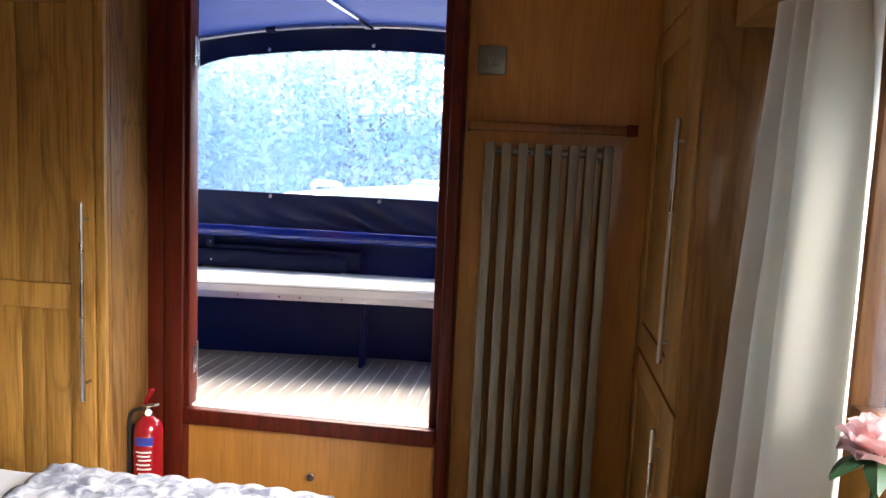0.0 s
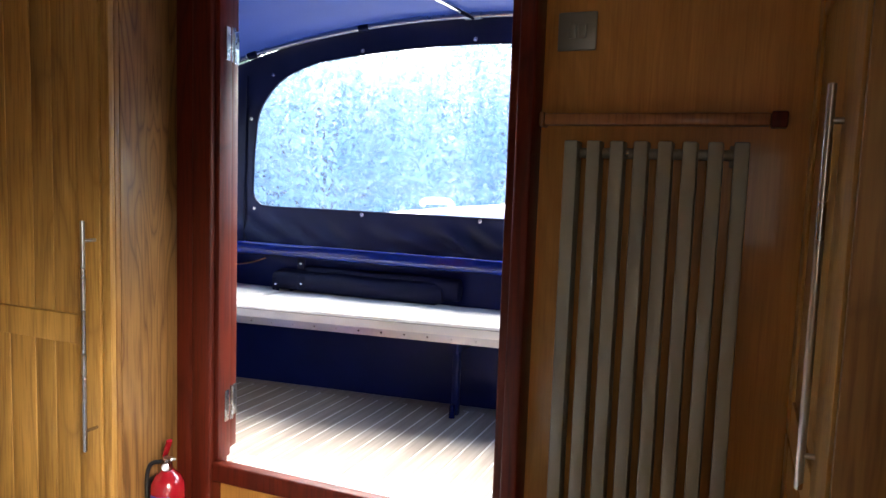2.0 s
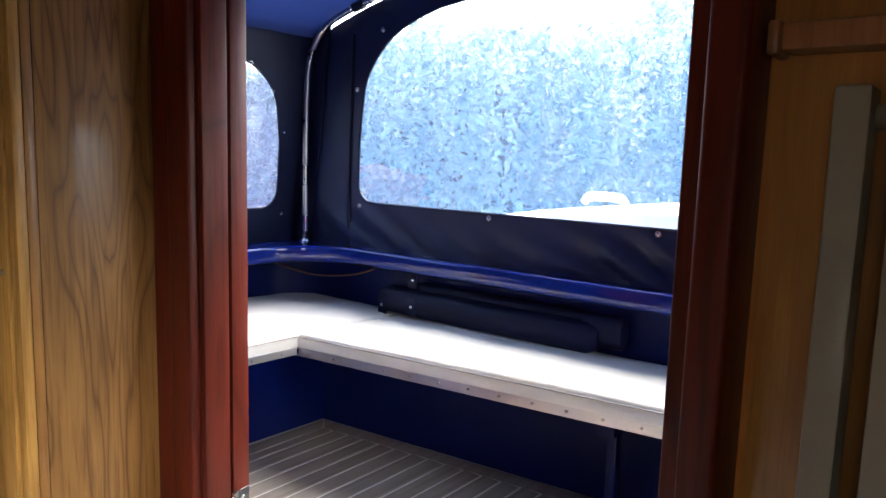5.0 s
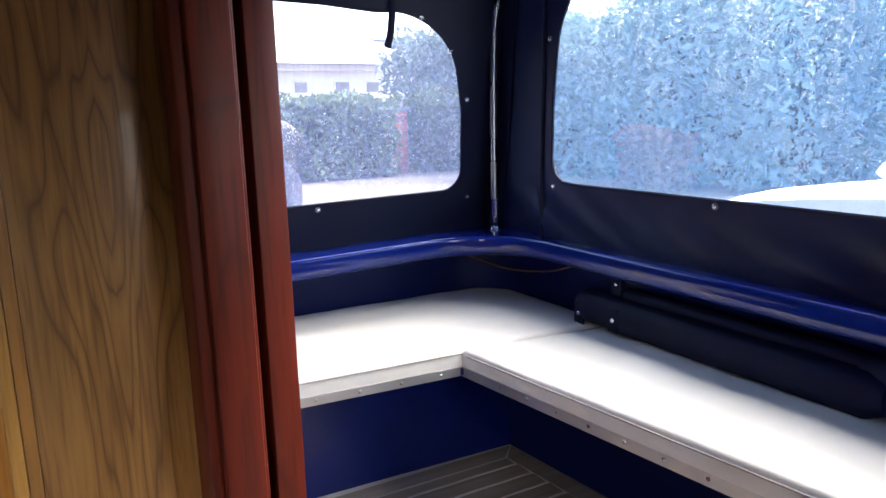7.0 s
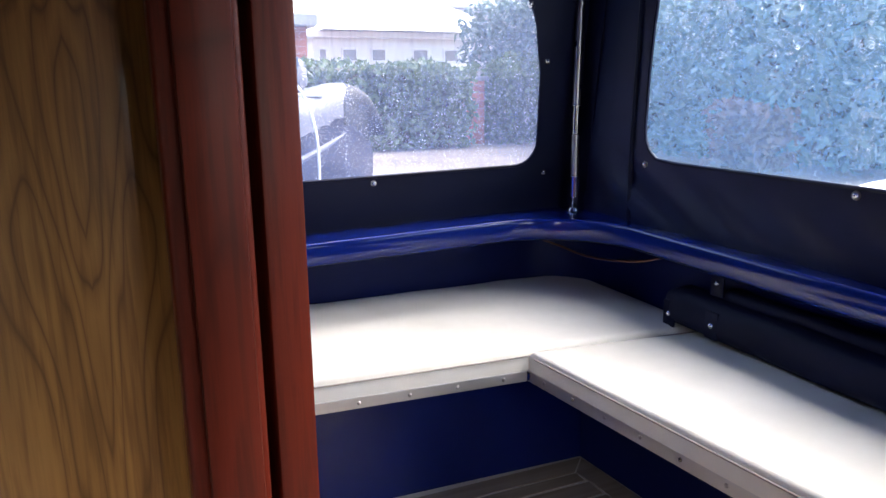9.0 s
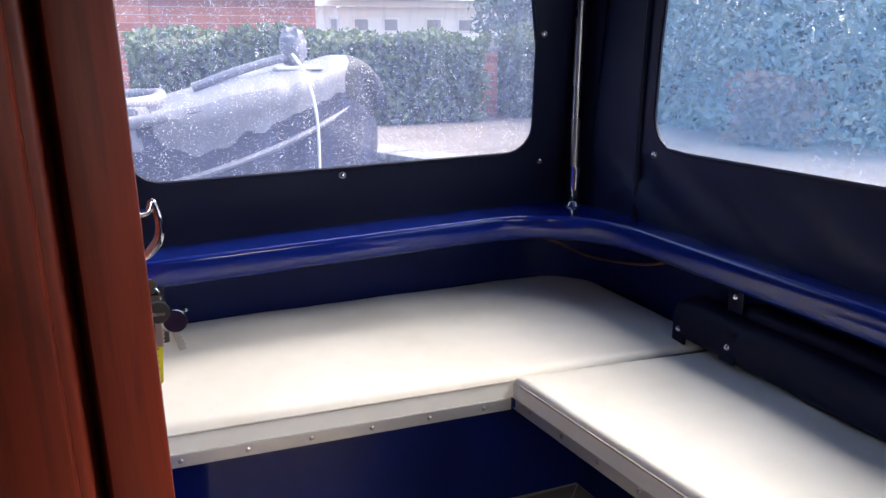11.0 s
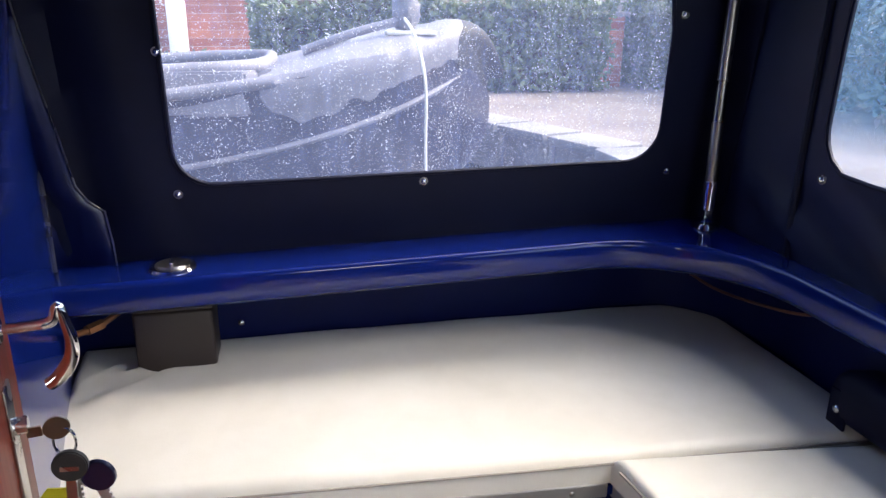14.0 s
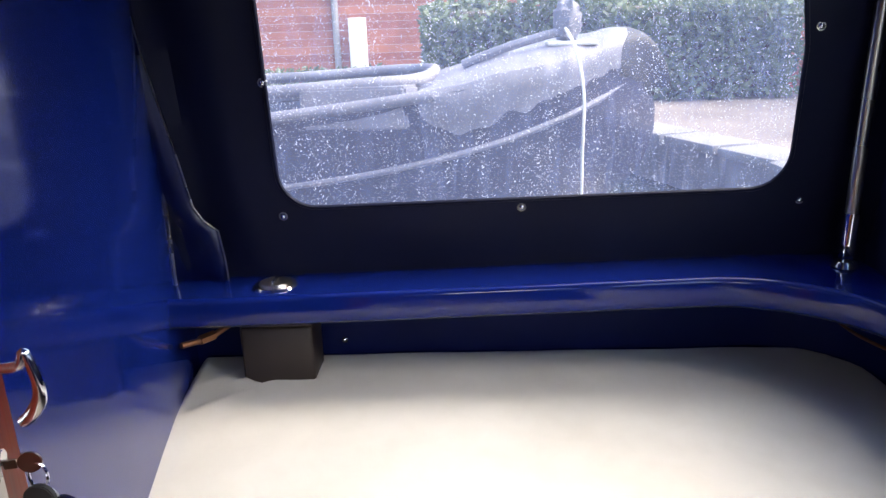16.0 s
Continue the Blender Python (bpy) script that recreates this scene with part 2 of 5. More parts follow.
def leaves(name, a, b):
    m = Mat(name, 0.55)
    isle = m.node("ShaderNodeNewGeometry").outputs["Random Per Island"]
    m.colour(m.ramp(isle, (0.0, a), (0.75, b), (1.0, tone(b, 1.7))))
    lit = m.node("ShaderNodeBsdfTranslucent")
    lit.inputs["Color"].default_value = (*b, 1)
    both = m.node("ShaderNodeMixShader", Fac=0.3)
    m.link(m.b.outputs[0], both.inputs[1])
    m.link(lit.outputs[0], both.inputs[2])
    m.link(both.outputs[0], m.t.nodes["Material Output"].inputs["Surface"])
    return m.m


HEDGE = leaves("hedge_leaves", (0.05, 0.075, 0.04), (0.12, 0.16, 0.075))
BANK = leaves("bank_foliage", (0.05, 0.08, 0.075), (0.14, 0.20, 0.17))
RUST = leaves("autumn_leaves", (0.12, 0.08, 0.065), (0.22, 0.14, 0.12))


def wet_vinyl(name, drops, fog, milk, size, runs_share, tint, gather=0.62):
    """Clear window vinyl with rain on it: clear film, beads that bend the view, and faint runs."""
    m = Mat(name)
    clear = m.node("ShaderNodeBsdfTransparent")
    clear.inputs["Color"].default_value = (0.93, 0.95, 0.97, 1)
    cell = m.node("ShaderNodeTexVoronoi", Scale=460.0)
    jitter = m.node("ShaderNodeTexNoise", Scale=38.0, Detail=2.0)
    m.link(m.co, jitter.inputs["Vector"])
    shift = m.node("ShaderNodeVectorMath")
    shift.operation = "MULTIPLY_ADD"
    m.link(jitter.outputs["Color"], shift.inputs[0])
    shift.inputs[1].default_value = (0.03, 0.03, 0.03)
    m.link(m.mapped((1, 1, 0.85), (0.35, 0.25, 0.4)), shift.inputs[2])
    m.link(shift.outputs[0], cell.inputs["Vector"])
    pick = m.node("ShaderNodeSeparateColor")
    m.link(cell.outputs["Color"], pick.inputs[0])
    column = m.ramp(m.noise(34, 3, m.mapped((1, 1, 0.05))), (0.34, (gather, gather, gather)), (0.66, (1.12, 1.12, 1.12)))
    reach = m.maths("MULTIPLY", m.maths("SUBTRACT", pick.outputs[0], m.maths("SUBTRACT", 1.0, m.maths("MULTIPLY", column, drops))), size)
    bead = m.maths("GREATER_THAN", reach, cell.outputs["Distance"])
    runs = m.noise(120, 5, m.mapped((1, 1, 0.07)))
    film = m.maths("ADD", m.maths("MULTIPLY", m.ramp(runs, (0.46, (0, 0, 0)), (0.72, (1, 1, 1))), runs_share), fog)
    dome = m.maths("SUBTRACT", reach, cell.outputs["Distance"])
    bend = m.node("ShaderNodeBump", Strength=1.0, Distance=0.004)
    m.link(dome, bend.inputs["Height"])
    drop = m.node("ShaderNodeBsdfRefraction", IOR=1.33, Roughness=0.02)
    m.link(bend.outputs[0], drop.inputs["Normal"])
    white = m.node("ShaderNodeBsdfTranslucent")
    white.inputs["Color"].default_value = (0.95, 0.97, 1.0, 1)
    wet = m.node("ShaderNodeMixShader", Fac=milk)
    m.link(drop.outputs[0], wet.inputs[1]), m.link(white.outputs[0], wet.inputs[2])
    haze = m.node("ShaderNodeBsdfTranslucent")
    haze.inputs["Color"].default_value = tint + (1,)
    shine = m.node("ShaderNodeBsdfGlossy", Roughness=0.05)
    edge = m.node("ShaderNodeFresnel", IOR=1.4)
    one = m.node("ShaderNodeMixShader")
    m.link(film, one.inputs[0]), m.link(clear.outputs[0], one.inputs[1]), m.link(haze.outputs[0], one.inputs[2])
    two = m.node("ShaderNodeMixShader")
    m.link(bead, two.inputs[0]), m.link(one.outputs[0], two.inputs[1]), m.link(wet.outputs[0], two.inputs[2])
    top = m.node("ShaderNodeMixShader")
    m.link(m.maths("MULTIPLY", edge.outputs[0], 0.5), top.inputs[0]), m.link(two.outputs[0], top.inputs[1]), m.link(shine.outputs[0], top.inputs[2])
    m.link(top.outputs[0], m.t.nodes["Material Output"].inputs["Surface"])
    return m.m


PANE = wet_vinyl("rain_spotted_vinyl", 0.62, 0.11, 0.52, 0.68, 0.10, (0.46, 0.57, 1.0), 0.70)
PANE_STERN = wet_vinyl("rain_soaked_vinyl", 0.68, 0.085, 0.11, 0.70, 0.05, (0.20, 0.47, 0.95), 0.8)
GLASS = wet_vinyl("cabin_glass", 0.02, 0.02, 0.3, 0.9, 0.05, (0.8, 0.85, 1.0))


# ---- building helpers ----
BASE = {}


def thing(name, at=(0, 0, 0), label="", category="", group="", kind=""):
    """An Empty at a thing's base, to carry its parts."""
    ob = new(name)
    ob.empty_display_size = 0.05
    ob.location = at
    BASE[ob] = Vector(at)
    return tagged(ob, label, category, group, kind)


def part(name, bm, material, parent=None, label="", smooth=True):
    """Links a bmesh, drawn in world places, as one mesh object under a thing or a part."""
    off = BASE.get(parent, Vector())
    if off.length:
        bmesh.ops.translate(bm, verts=bm.verts, vec=-off)
    me = bpy.data.meshes.new(name)
    bmesh.ops.recalc_face_normals(bm, faces=bm.faces)
    bm.to_mesh(me)
    bm.free()
    me.materials.append(material)
    if smooth:
        me.polygons.foreach_set("use_smooth", [True] * len(me.polygons))
        me.set_sharp_from_angle(angle=radians(38))
    ob = new(name, me)
    if parent:
        ob.parent = parent
        BASE[ob] = off
    return tagged(ob, label)


def solo(name, bm, material, label="", category="", kind="", group="", smooth=True):
    return tagged(part(name, bm, material, None, label, smooth), "", category, group, kind)


def box(x0, x1, y0, y1, z0, z1, soft=0.003, seg=2, bm=None):
    """A block with rounded edges."""
    bm = bm or bmesh.new()
    made = bmesh.ops.create_cube(bm, size=1.0)["verts"]
    for v in made:
        v.co = Vector((x0 + (v.co.x + 0.5) * (x1 - x0), y0 + (v.co.y + 0.5) * (y1 - y0), z0 + (v.co.z + 0.5) * (z1 - z0)))
    if soft:
        bmesh.ops.bevel(bm, geom=list({e for v in made for e in v.link_edges}), offset=soft, segments=seg, profile=0.5, affect="EDGES")
    return bm


def turned(bm, m):
    bmesh.ops.transform(bm, matrix=m, verts=bm.verts)
    return bm


def cyl(p, q, r, r2=None, n=20, bm=None, soft=0.0):
    """A rod from p to q."""
    bm = bm or bmesh.new()
    p, q = Vector(p), Vector(q)
    made = bmesh.ops.create_cone(bm, cap_ends=True, segments=n, radius1=r, radius2=r if r2 is None else r2, depth=(q - p).length)["verts"]
    bmesh.ops.transform(bm, matrix=Matrix.Translation((p + q) / 2) @ (q - p).to_track_quat("Z", "Y").to_matrix().to_4x4(), verts=made)
    if soft:
        caps = [e for e in bm.edges if len(e.link_faces) == 2 and e.calc_face_angle(0) > 1]
        bmesh.ops.bevel(bm, geom=caps, offset=soft, segments=2, affect="EDGES")
    return bm


def tube(points, r, n=12, bm=None, closed=False, flat=1.0):
    """A round bar along a line of points."""
    bm = bm or bmesh.new()
    pts = [Vector(p) for p in points]
    rings, up = [], None
    for i, p in enumerate(pts):
        a, b = (pts[i - 1], pts[(i + 1) % len(pts)]) if closed else (pts[max(i - 1, 0)], pts[min(i + 1, len(pts) - 1)])
        d = (b - a).normalized()
        if up is None:
            up = Vector((0, 0, 1)) if abs(d.z) < 0.9 else Vector((1, 0, 0))
        side = d.cross(up).normalized()
        up = side.cross(d).normalized()
        k = r[i] if isinstance(r, (list, tuple)) else r
        rings.append([bm.verts.new(p + k * (math.cos(t) * side + flat * math.sin(t) * up)) for t in np.linspace(0, 2 * math.pi, n, endpoint=False)])
    for i in range(len(rings) if closed else len(rings) - 1):
        a, b = rings[i], rings[(i + 1) % len(rings)]
        for j in range(n):
            bm.faces.new((a[j], a[(j + 1) % n], b[(j + 1) % n], b[j]))
    if not closed:
        bm.faces.new(rings[0]), bm.faces.new(rings[-1][::-1])
    return bm


def bend(points, steps=8):
    """A smooth line through the points."""
    p = [Vector(q) for q in points]
    p = [2 * p[0] - p[1], *p, 2 * p[-1] - p[-2]]
    out = []
    for i in range(1, len(p) - 2):
        a, b, c, d = p[i - 1:i + 3]
        for k in range(steps):
            t = k / steps
            out.append(0.5 * (2 * b + (c - a) * t + (2 * a - 5 * b + 4 * c - d) * t * t + (3 * b - a - 3 * c + d) * t ** 3))
    return out + [p[-2]]


def sweep(profile, line, bm=None, caps=True):
    """A closed profile of (inward, up) offsets carried along a level line."""
    bm = bm or bmesh.new()
    pts = [Vector(p) for p in line]
    rings = []
    for i, p in enumerate(pts):
        d = pts[min(i + 1, len(pts) - 1)] - pts[max(i - 1, 0)]
        side = Vector((d.y, -d.x, 0)).normalized()
        rings.append([bm.verts.new(p + u * side + Vector((0, 0, v))) for u, v in profile])
    n = len(profile)
    for a, b in zip(rings, rings[1:]):
        for j in range(n):
            bm.faces.new((a[j], a[(j + 1) % n], b[(j + 1) % n], b[j]))
    if caps:
        bm.faces.new(rings[0]), bm.faces.new(rings[-1][::-1])
    return bm


def dome(p, r, h, way, n=12, bm=None):
    """A low domed button on a surface facing way."""
    bm = bm or bmesh.new()
    made = bmesh.ops.create_uvsphere(bm, u_segments=n, v_segments=6, radius=1.0)["verts"]
    q = Vector(way).to_track_quat("Z", "Y").to_matrix().to_4x4()
    bmesh.ops.transform(bm, matrix=Matrix.Translation(p) @ q @ Matrix.Diagonal((r, r, h, 1)), verts=made)
    return bm


def slab(corners, z0, z1, soft=0.0):
    """An upright prism on a ground outline."""
    bm = bmesh.new()
    low = bm.faces.new([bm.verts.new((x, y, z0)) for x, y in corners])
    top = bmesh.ops.extrude_face_region(bm, geom=[low])["geom"]
    bmesh.ops.translate(bm, verts=[v for v in top if isinstance(v, bmesh.types.BMVert)], vec=(0, 0, z1 - z0))
    if soft:
        bmesh.ops.bevel(bm, geom=list(bm.edges), offset=soft, segments=2, affect="EDGES")
    return bm


def ring_panel(outer, inner, place, centre, thick, rings=7, n=220, folds=None):
    """Cloth with a window cut through it. outer, inner: outlines in (u, v); place: to the world."""
    def at_angles(poly):
        out = []
        for a in np.linspace(-math.pi, math.pi, n, endpoint=False):
            d = (math.cos(a), math.sin(a))
            best = 9.0
            for (x0, y0), (x1, y1) in zip(poly, poly[1:] + poly[:1]):
                x0, y0, x1, y1 = x0 - centre[0], y0 - centre[1], x1 - centre[0], y1 - centre[1]
                ex, ey = x1 - x0, y1 - y0
                den = d[0] * ey - d[1] * ex
                if abs(den) > 1e-12:
                    s, w = (x0 * ey - y0 * ex) / den, (x0 * d[1] - y0 * d[0]) / den
                    if s > 0 and -1e-9 <= w <= 1 + 1e-9:
                        best = min(best, s)
            out.append((centre[0] + best * d[0], centre[1] + best * d[1]))
        return out
    a, b = at_angles(inner), at_angles(outer)
    bm = bmesh.new()
    sides = []
    for off in (0.0, thick):
        grid = []
        for k in range(rings + 1):
            t = k / rings
            row = []
            for (u0, v0), (u1, v1) in zip(a, b):
                u, v = u0 + (u1 - u0) * t, v0 + (v1 - v0) * t
                w = folds(u, v) * math.sin(math.pi * t) if folds else 0.0
                row.append(bm.verts.new(place(u, v, off + w)))
            grid.append(row)
        for r0, r1 in zip(grid, grid[1:]):
            for j in range(n):
                bm.faces.new((r0[j], r0[(j + 1) % n], r1[(j + 1) % n], r1[j]))
        sides.append(grid)
    for k in (0, rings):
        for j in range(n):
            i = (j + 1) % n
            bm.faces.new((sides[0][k][j], sides[0][k][i], sides[1][k][i], sides[1][k][j]))
    return bm, a


def foliage(name, count, size, scatter, material, label, seed):
    """A mass of small leaves, each a bent pointed blade."""
    rng = np.random.default_rng(seed)
    p = scatter(rng, count)
    d = rng.normal(size=(count, 3))
    d /= np.linalg.norm(d, axis=1)[:, None]
    e = np.cross(d, rng.normal(size=(count, 3)))
    e /= np.linalg.norm(e, axis=1)[:, None]
    s = size * rng.uniform(0.6, 1.4, count)[:, None]
    v = np.stack([p - d * s, p + e * s * 0.45, p + d * s, p - e * s * 0.45], 1).reshape(-1, 3)
    me = bpy.data.meshes.new(name)
    me.from_pydata(v.tolist(), [], np.arange(count * 4).reshape(-1, 4).tolist())
    me.materials.append(material)
    return tagged(new(name, me), label, "plants", "", "stuff")

# ---- cabin shell ----
def structure(name, bm, material, label, smooth=True):
    return solo(name, bm, material, label, "", "structure", smooth=smooth)


structure("floor", box(-2.08, 0.74, -1.6, 2.44, -0.04, 0.0, 0), OAK, "oak laminate cabin floor")
structure("ceiling", box(-2.08, 0.74, -1.6, 2.44, 2.15, 2.19, 0), CEILING, "cream painted cabin ceiling")
structure("wall_back", box(-2.08, 0.74, -1.64, -1.6, -0.04, 2.19, 0), CHERRY, "veneered wall closing the cabin")
bm = box(-2.12, -2.08, -1.64, 2.10, -0.04, 2.19, 0)
structure("wall_port", bm, CHERRY, "veneered cabin side wall")
WIN_Y, WIN_Z = (0.35, 1.50), (1.05, 1.72)
bm = box(0.70, 0.74, -0.40, WIN_Y[0], 0, 2.15, 0)
box(0.70, 0.74, -1.6, -1.30, 0, 2.15, 0, bm=bm)
box(0.70, 0.74, -1.30, -0.40, 0, 1.05, 0, bm=bm)
box(0.70, 0.74, -1.30, -0.40, 1.72, 2.15, 0, bm=bm)
box(0.70, 0.74, WIN_Y[1], 2.44, 0, 2.15, 0, bm=bm)
box(0.70, 0.74, WIN_Y[0], WIN_Y[1], 0, WIN_Z[0], 0, bm=bm)
box(0.70, 0.74, WIN_Y[0], WIN_Y[1], WIN_Z[1], 2.15, 0, bm=bm)
structure("wall_starboard", bm, CHERRY, "veneered cabin side wall with a window opening")


def cabin_window(name, x0, x1, y0, y1, label):
    w = thing(name, ((x0 + x1) / 2, (y0 + y1) / 2, 1.05), label, "", "", "structure")
    for a, b, c, d in ((y0, y0 + 0.03, 1.05, 1.72), (y1 - 0.03, y1, 1.05, 1.72), (y0 + 0.03, y1 - 0.03, 1.05, 1.08), (y0 + 0.03, y1 - 0.03, 1.69, 1.72)):
        part("window_frame", box(x0, x1, a + 0.001, b - 0.001, c + 0.001, d - 0.001, 0.003), SHELF_WOOD, w)
    xm = (x0 + x1) / 2
    pane = part("pane", box(xm - 0.002, xm + 0.002, y0 + 0.025, y1 - 0.025, 1.075, 1.695, 0), GLASS, w)
    pane.visible_shadow = False


cabin_window("window_1", 0.692, 0.748, 0.35, 1.50, "unseen framed cabin window, added to let in more light behind a curtain")
# Out of view: a window added only to brighten the cabin.
cabin_window("window_2", 0.692, 0.748, -1.30, -0.40, "unseen framed cabin window, added to let in more light")

# bulkhead to the cockpit, round the doorway
bm = box(-0.118, 0.70, 2.42, 2.444, 0.0, 2.15, 0)
structure("wall_aft", bm, CHERRY, "cherry-veneered bulkhead beside the cabin door")
structure("wall_under_door", box(-1.06, -0.118, 2.362, 2.40, 0.0, 0.575, 0.001), CHERRY, "veneered panel under the raised door sill")
structure("wall_over_door", box(-1.12, -0.118, 2.362, 2.40, 2.06, 2.15, 0.001), CHERRY, "veneered strip over the cabin door")
structure("bulkhead_blue_starboard", box(-0.11, 0.72, 2.448, 2.472, 0.5, 2.12, 0.004), NAVY, "glossy blue outer face of the cabin bulkhead")
structure("bulkhead_blue_port", slab([(-1.045, 2.385), (-1.045, 2.362), (-2.14, 2.13), (-2.14, 2.168)], 0.5, 2.12, 0.003), NAVY, "glossy blue painted cabin bulkhead facing the cockpit")

# ---- door frame ----
door = thing("door_1", (-0.58, 2.38, 0.55), "mahogany door frame with a raised sill, open to the cockpit", "", "", "structure")
part("door_jamb", box(-1.065, -1.0, 2.315, 2.392, 0.02, 2.10, 0.006, 3), MAHOGANY, door)
part("door_stop", box(-1.0, -0.984, 2.332, 2.384, 0.632, 2.05, 0.004), MAHOGANY, door)
part("architrave", box(-0.156, -0.116, 2.335, 2.4195, 0.02, 2.10, 0.007, 3), MAHOGANY, door)
part("door_jamb", box(-0.186, -0.1565, 2.374, 2.446, 0.02, 2.10, 0.004, 3), MAHOGANY, door)
part("filler_strip", box(-1.1245, -1.0655, 2.322, 2.345, 0.02, 2.10, 0.003), MAHOGANY, door)
part("door_head", box(-1.0, -0.157, 2.34, 2.44, 2.05, 2.10, 0.006), MAHOGANY, door)
part("door_sill", box(-1.0, -0.157, 2.318, 2.358, 0.575, 0.628, 0.007, 3), MAHOGANY, door)
part("threshold", box(-0.998, -0.188, 2.3665, 2.472, 0.577, 0.600, 0.003), WHITE, door, "white weather strip on the sill")

leaf = thing("cabin_door", (-1.012, 2.445, 0.64), "narrow mahogany cabin door leaf folded right back", "door")
leaf.rotation_euler.z = radians(10.9)
part("leaf", box(-1.196, -1.012, 2.402, 2.445, 0.64, 2.05, 0.004, 2), MAHOGANY, leaf)


def hinge(z):
    h = part("hinge", box(-1.0105, -1.0080, 2.405, 2.440, z, z + 0.09, 0.001), STEEL, leaf, "bright steel butt hinge")
    part("hinge_flap", box(-1.0, -0.9975, 2.352, 2.386, z, z + 0.09, 0.001), STEEL, h)
    part("knuckle", cyl((-1.003, 2.396, z - 0.004), (-1.003, 2.396, z + 0.094), 0.006, n=12), STEEL, h)
    for k in range(3):
        for y in (2.369, 2.425):
            x = -0.9975 if y < 2.4 else -1.0080
            part("screw", dome((x, y + 0.006 * (k % 2), z + 0.018 + 0.027 * k), 0.0035, 0.0012, (1, 0, 0), 8), CHROME, h)


hinge(0.738)
hinge(1.745)
part("rose", cyl((-1.1450, 2.444, 1.335), (-1.1450, 2.452, 1.335), 0.018, 0.014, 20, soft=0.002), CHROME, leaf)
lever_line = bend([(-1.1450, 2.450, 1.335), (-1.1450, 2.474, 1.335), (-1.1450, 2.496, 1.337), (-1.1455, 2.503, 1.352), (-1.1460, 2.508, 1.335), (-1.1470, 2.511, 1.312), (-1.1490, 2.507, 1.290), (-1.1520, 2.494, 1.272), (-1.1550, 2.484, 1.264)], 6)
lever = part("lever_handle", tube(lever_line, [float(np.interp(k, (0, 10, 17, 24, 38, 48), (0.0052, 0.0062, 0.0050, 0.0055, 0.0082, 0.0072))) for k in range(len(lever_line))], 14), CHROME, leaf, "curved chrome lever handle")
part("lock_plate", box(-1.1600, -1.1280, 2.4448, 2.448, 1.14, 1.31, 0.001), STEEL, leaf, "brushed steel lock plate")
part("lock_cylinder", cyl((-1.1450, 2.446, 1.262), (-1.1450, 2.460, 1.262), 0.0095, n=20, soft=0.001), CHROME, leaf)

for ob in leaf.children:
    if ob.name.split(".")[0] in ("rose", "lever_handle", "lock_plate", "lock_cylinder"):
        pin_at = Vector((-1.145, 2.445, 1.335 if ob.name[:2] in ("ro", "le") else 1.262)) - BASE[leaf]
        ob.scale = (0.57, 0.57, 0.57)
        ob.location = pin_at * 0.43 + Vector((-0.0075, 0.0, 0.021 if ob.name[:2] in ("ro", "le") else 0.033))

keys = thing("key_bunch", (-1.145, 2.445, 1.262), "bunch of keys with a yellow tag hanging in the lock", "keys")
keys.location, keys.scale, keys.rotation_euler.z = (-1.1515, 2.4135, 1.288), (0.76, 0.76, 0.76), radians(10.9)


def key(p, angle, head, size=1.0, metal=STEEL):
    """A flat key hanging from p: a round bow with a hole and a notched blade."""
    bm = bmesh.new()
    cyl((0, -0.0011, -0.012), (0, 0.0011, -0.012), 0.0115, n=20, bm=bm)
    box(-0.0038, 0.0038, -0.0010, 0.0010, -0.050, -0.020, 0.0004, 1, bm=bm)
    for k in range(4):
        box(0.0030, 0.0050, -0.0008, 0.0008, -0.030 - 0.005 * k, -0.0275 - 0.005 * k, 0, bm=bm)
    turned(bm, Matrix.Translation(p) @ Euler((radians(8), radians(angle), radians(head))).to_matrix().to_4x4() @ Matrix.Scale(size, 4))
    return part("key", bm, metal, keys)


bow = bmesh.new()
cyl((-1.1462, 2.480, 1.262), (-1.1438, 2.480, 1.262), 0.0098, n=20, bm=bow)
box(-1.1462, -1.1438, 2.459, 2.470, 1.2575, 1.2665, 0.0005, 1, bm=bow)
part("key", bow, BRONZE, keys, "key turned in the lock")
part("key_ring", tube([(-1.1450 + 0.0015 * math.sin(a), 2.484 + 0.008 * math.sin(a), 1.248 + 0.013 * math.cos(a)) for a in np.linspace(0, 2 * math.pi, 24, endpoint=False)], 0.0012, 6, closed=True), CHROME, keys)
key((-1.1385, 2.4865, 1.242), 2, 84, 1.15, KEY_METAL)
key((-1.1405, 2.4975, 1.226), -14, 78, 1.05, KEY_METAL)
fob = part("key", turned(cyl((0, -0.0025, -0.014), (0, 0.0025, -0.014), 0.014, n=24, soft=0.001), Matrix.Translation((-1.1385, 2.500, 1.230)) @ Euler((0, radians(-20), radians(70))).to_matrix().to_4x4()), DARK_BLUE, keys, "key with a dark plastic head")
head = part("key", turned(cyl((0, -0.003, -0.014), (0, 0.003, -0.014), 0.0135, n=24, soft=0.001), Matrix.Translation((-1.1350, 2.4870, 1.246)) @ Euler((0, radians(4), radians(80))).to_matrix().to_4x4()), RUBBER, keys, "key with a black plastic head")
part("mark", turned(box(-0.007, 0.007, -0.0034, -0.0031, -0.0175, -0.0135, 0), Matrix.Translation((-1.1350, 2.4870, 1.246)) @ Euler((0, radians(4), radians(80))).to_matrix().to_4x4()), STEEL, head)
part("blade", turned(box(-0.0042, 0.0042, -0.001, 0.001, -0.056, -0.026, 0.0005, 1), Matrix.Translation((-1.1350, 2.4870, 1.246)) @ Euler((0, radians(4), radians(80))).to_matrix().to_4x4()), STEEL, head)
tag_pose = Matrix.Translation((-1.1500, 2.474, 1.200)) @ Euler((0, radians(5), radians(78))).to_matrix().to_4x4()
bm = bmesh.new()
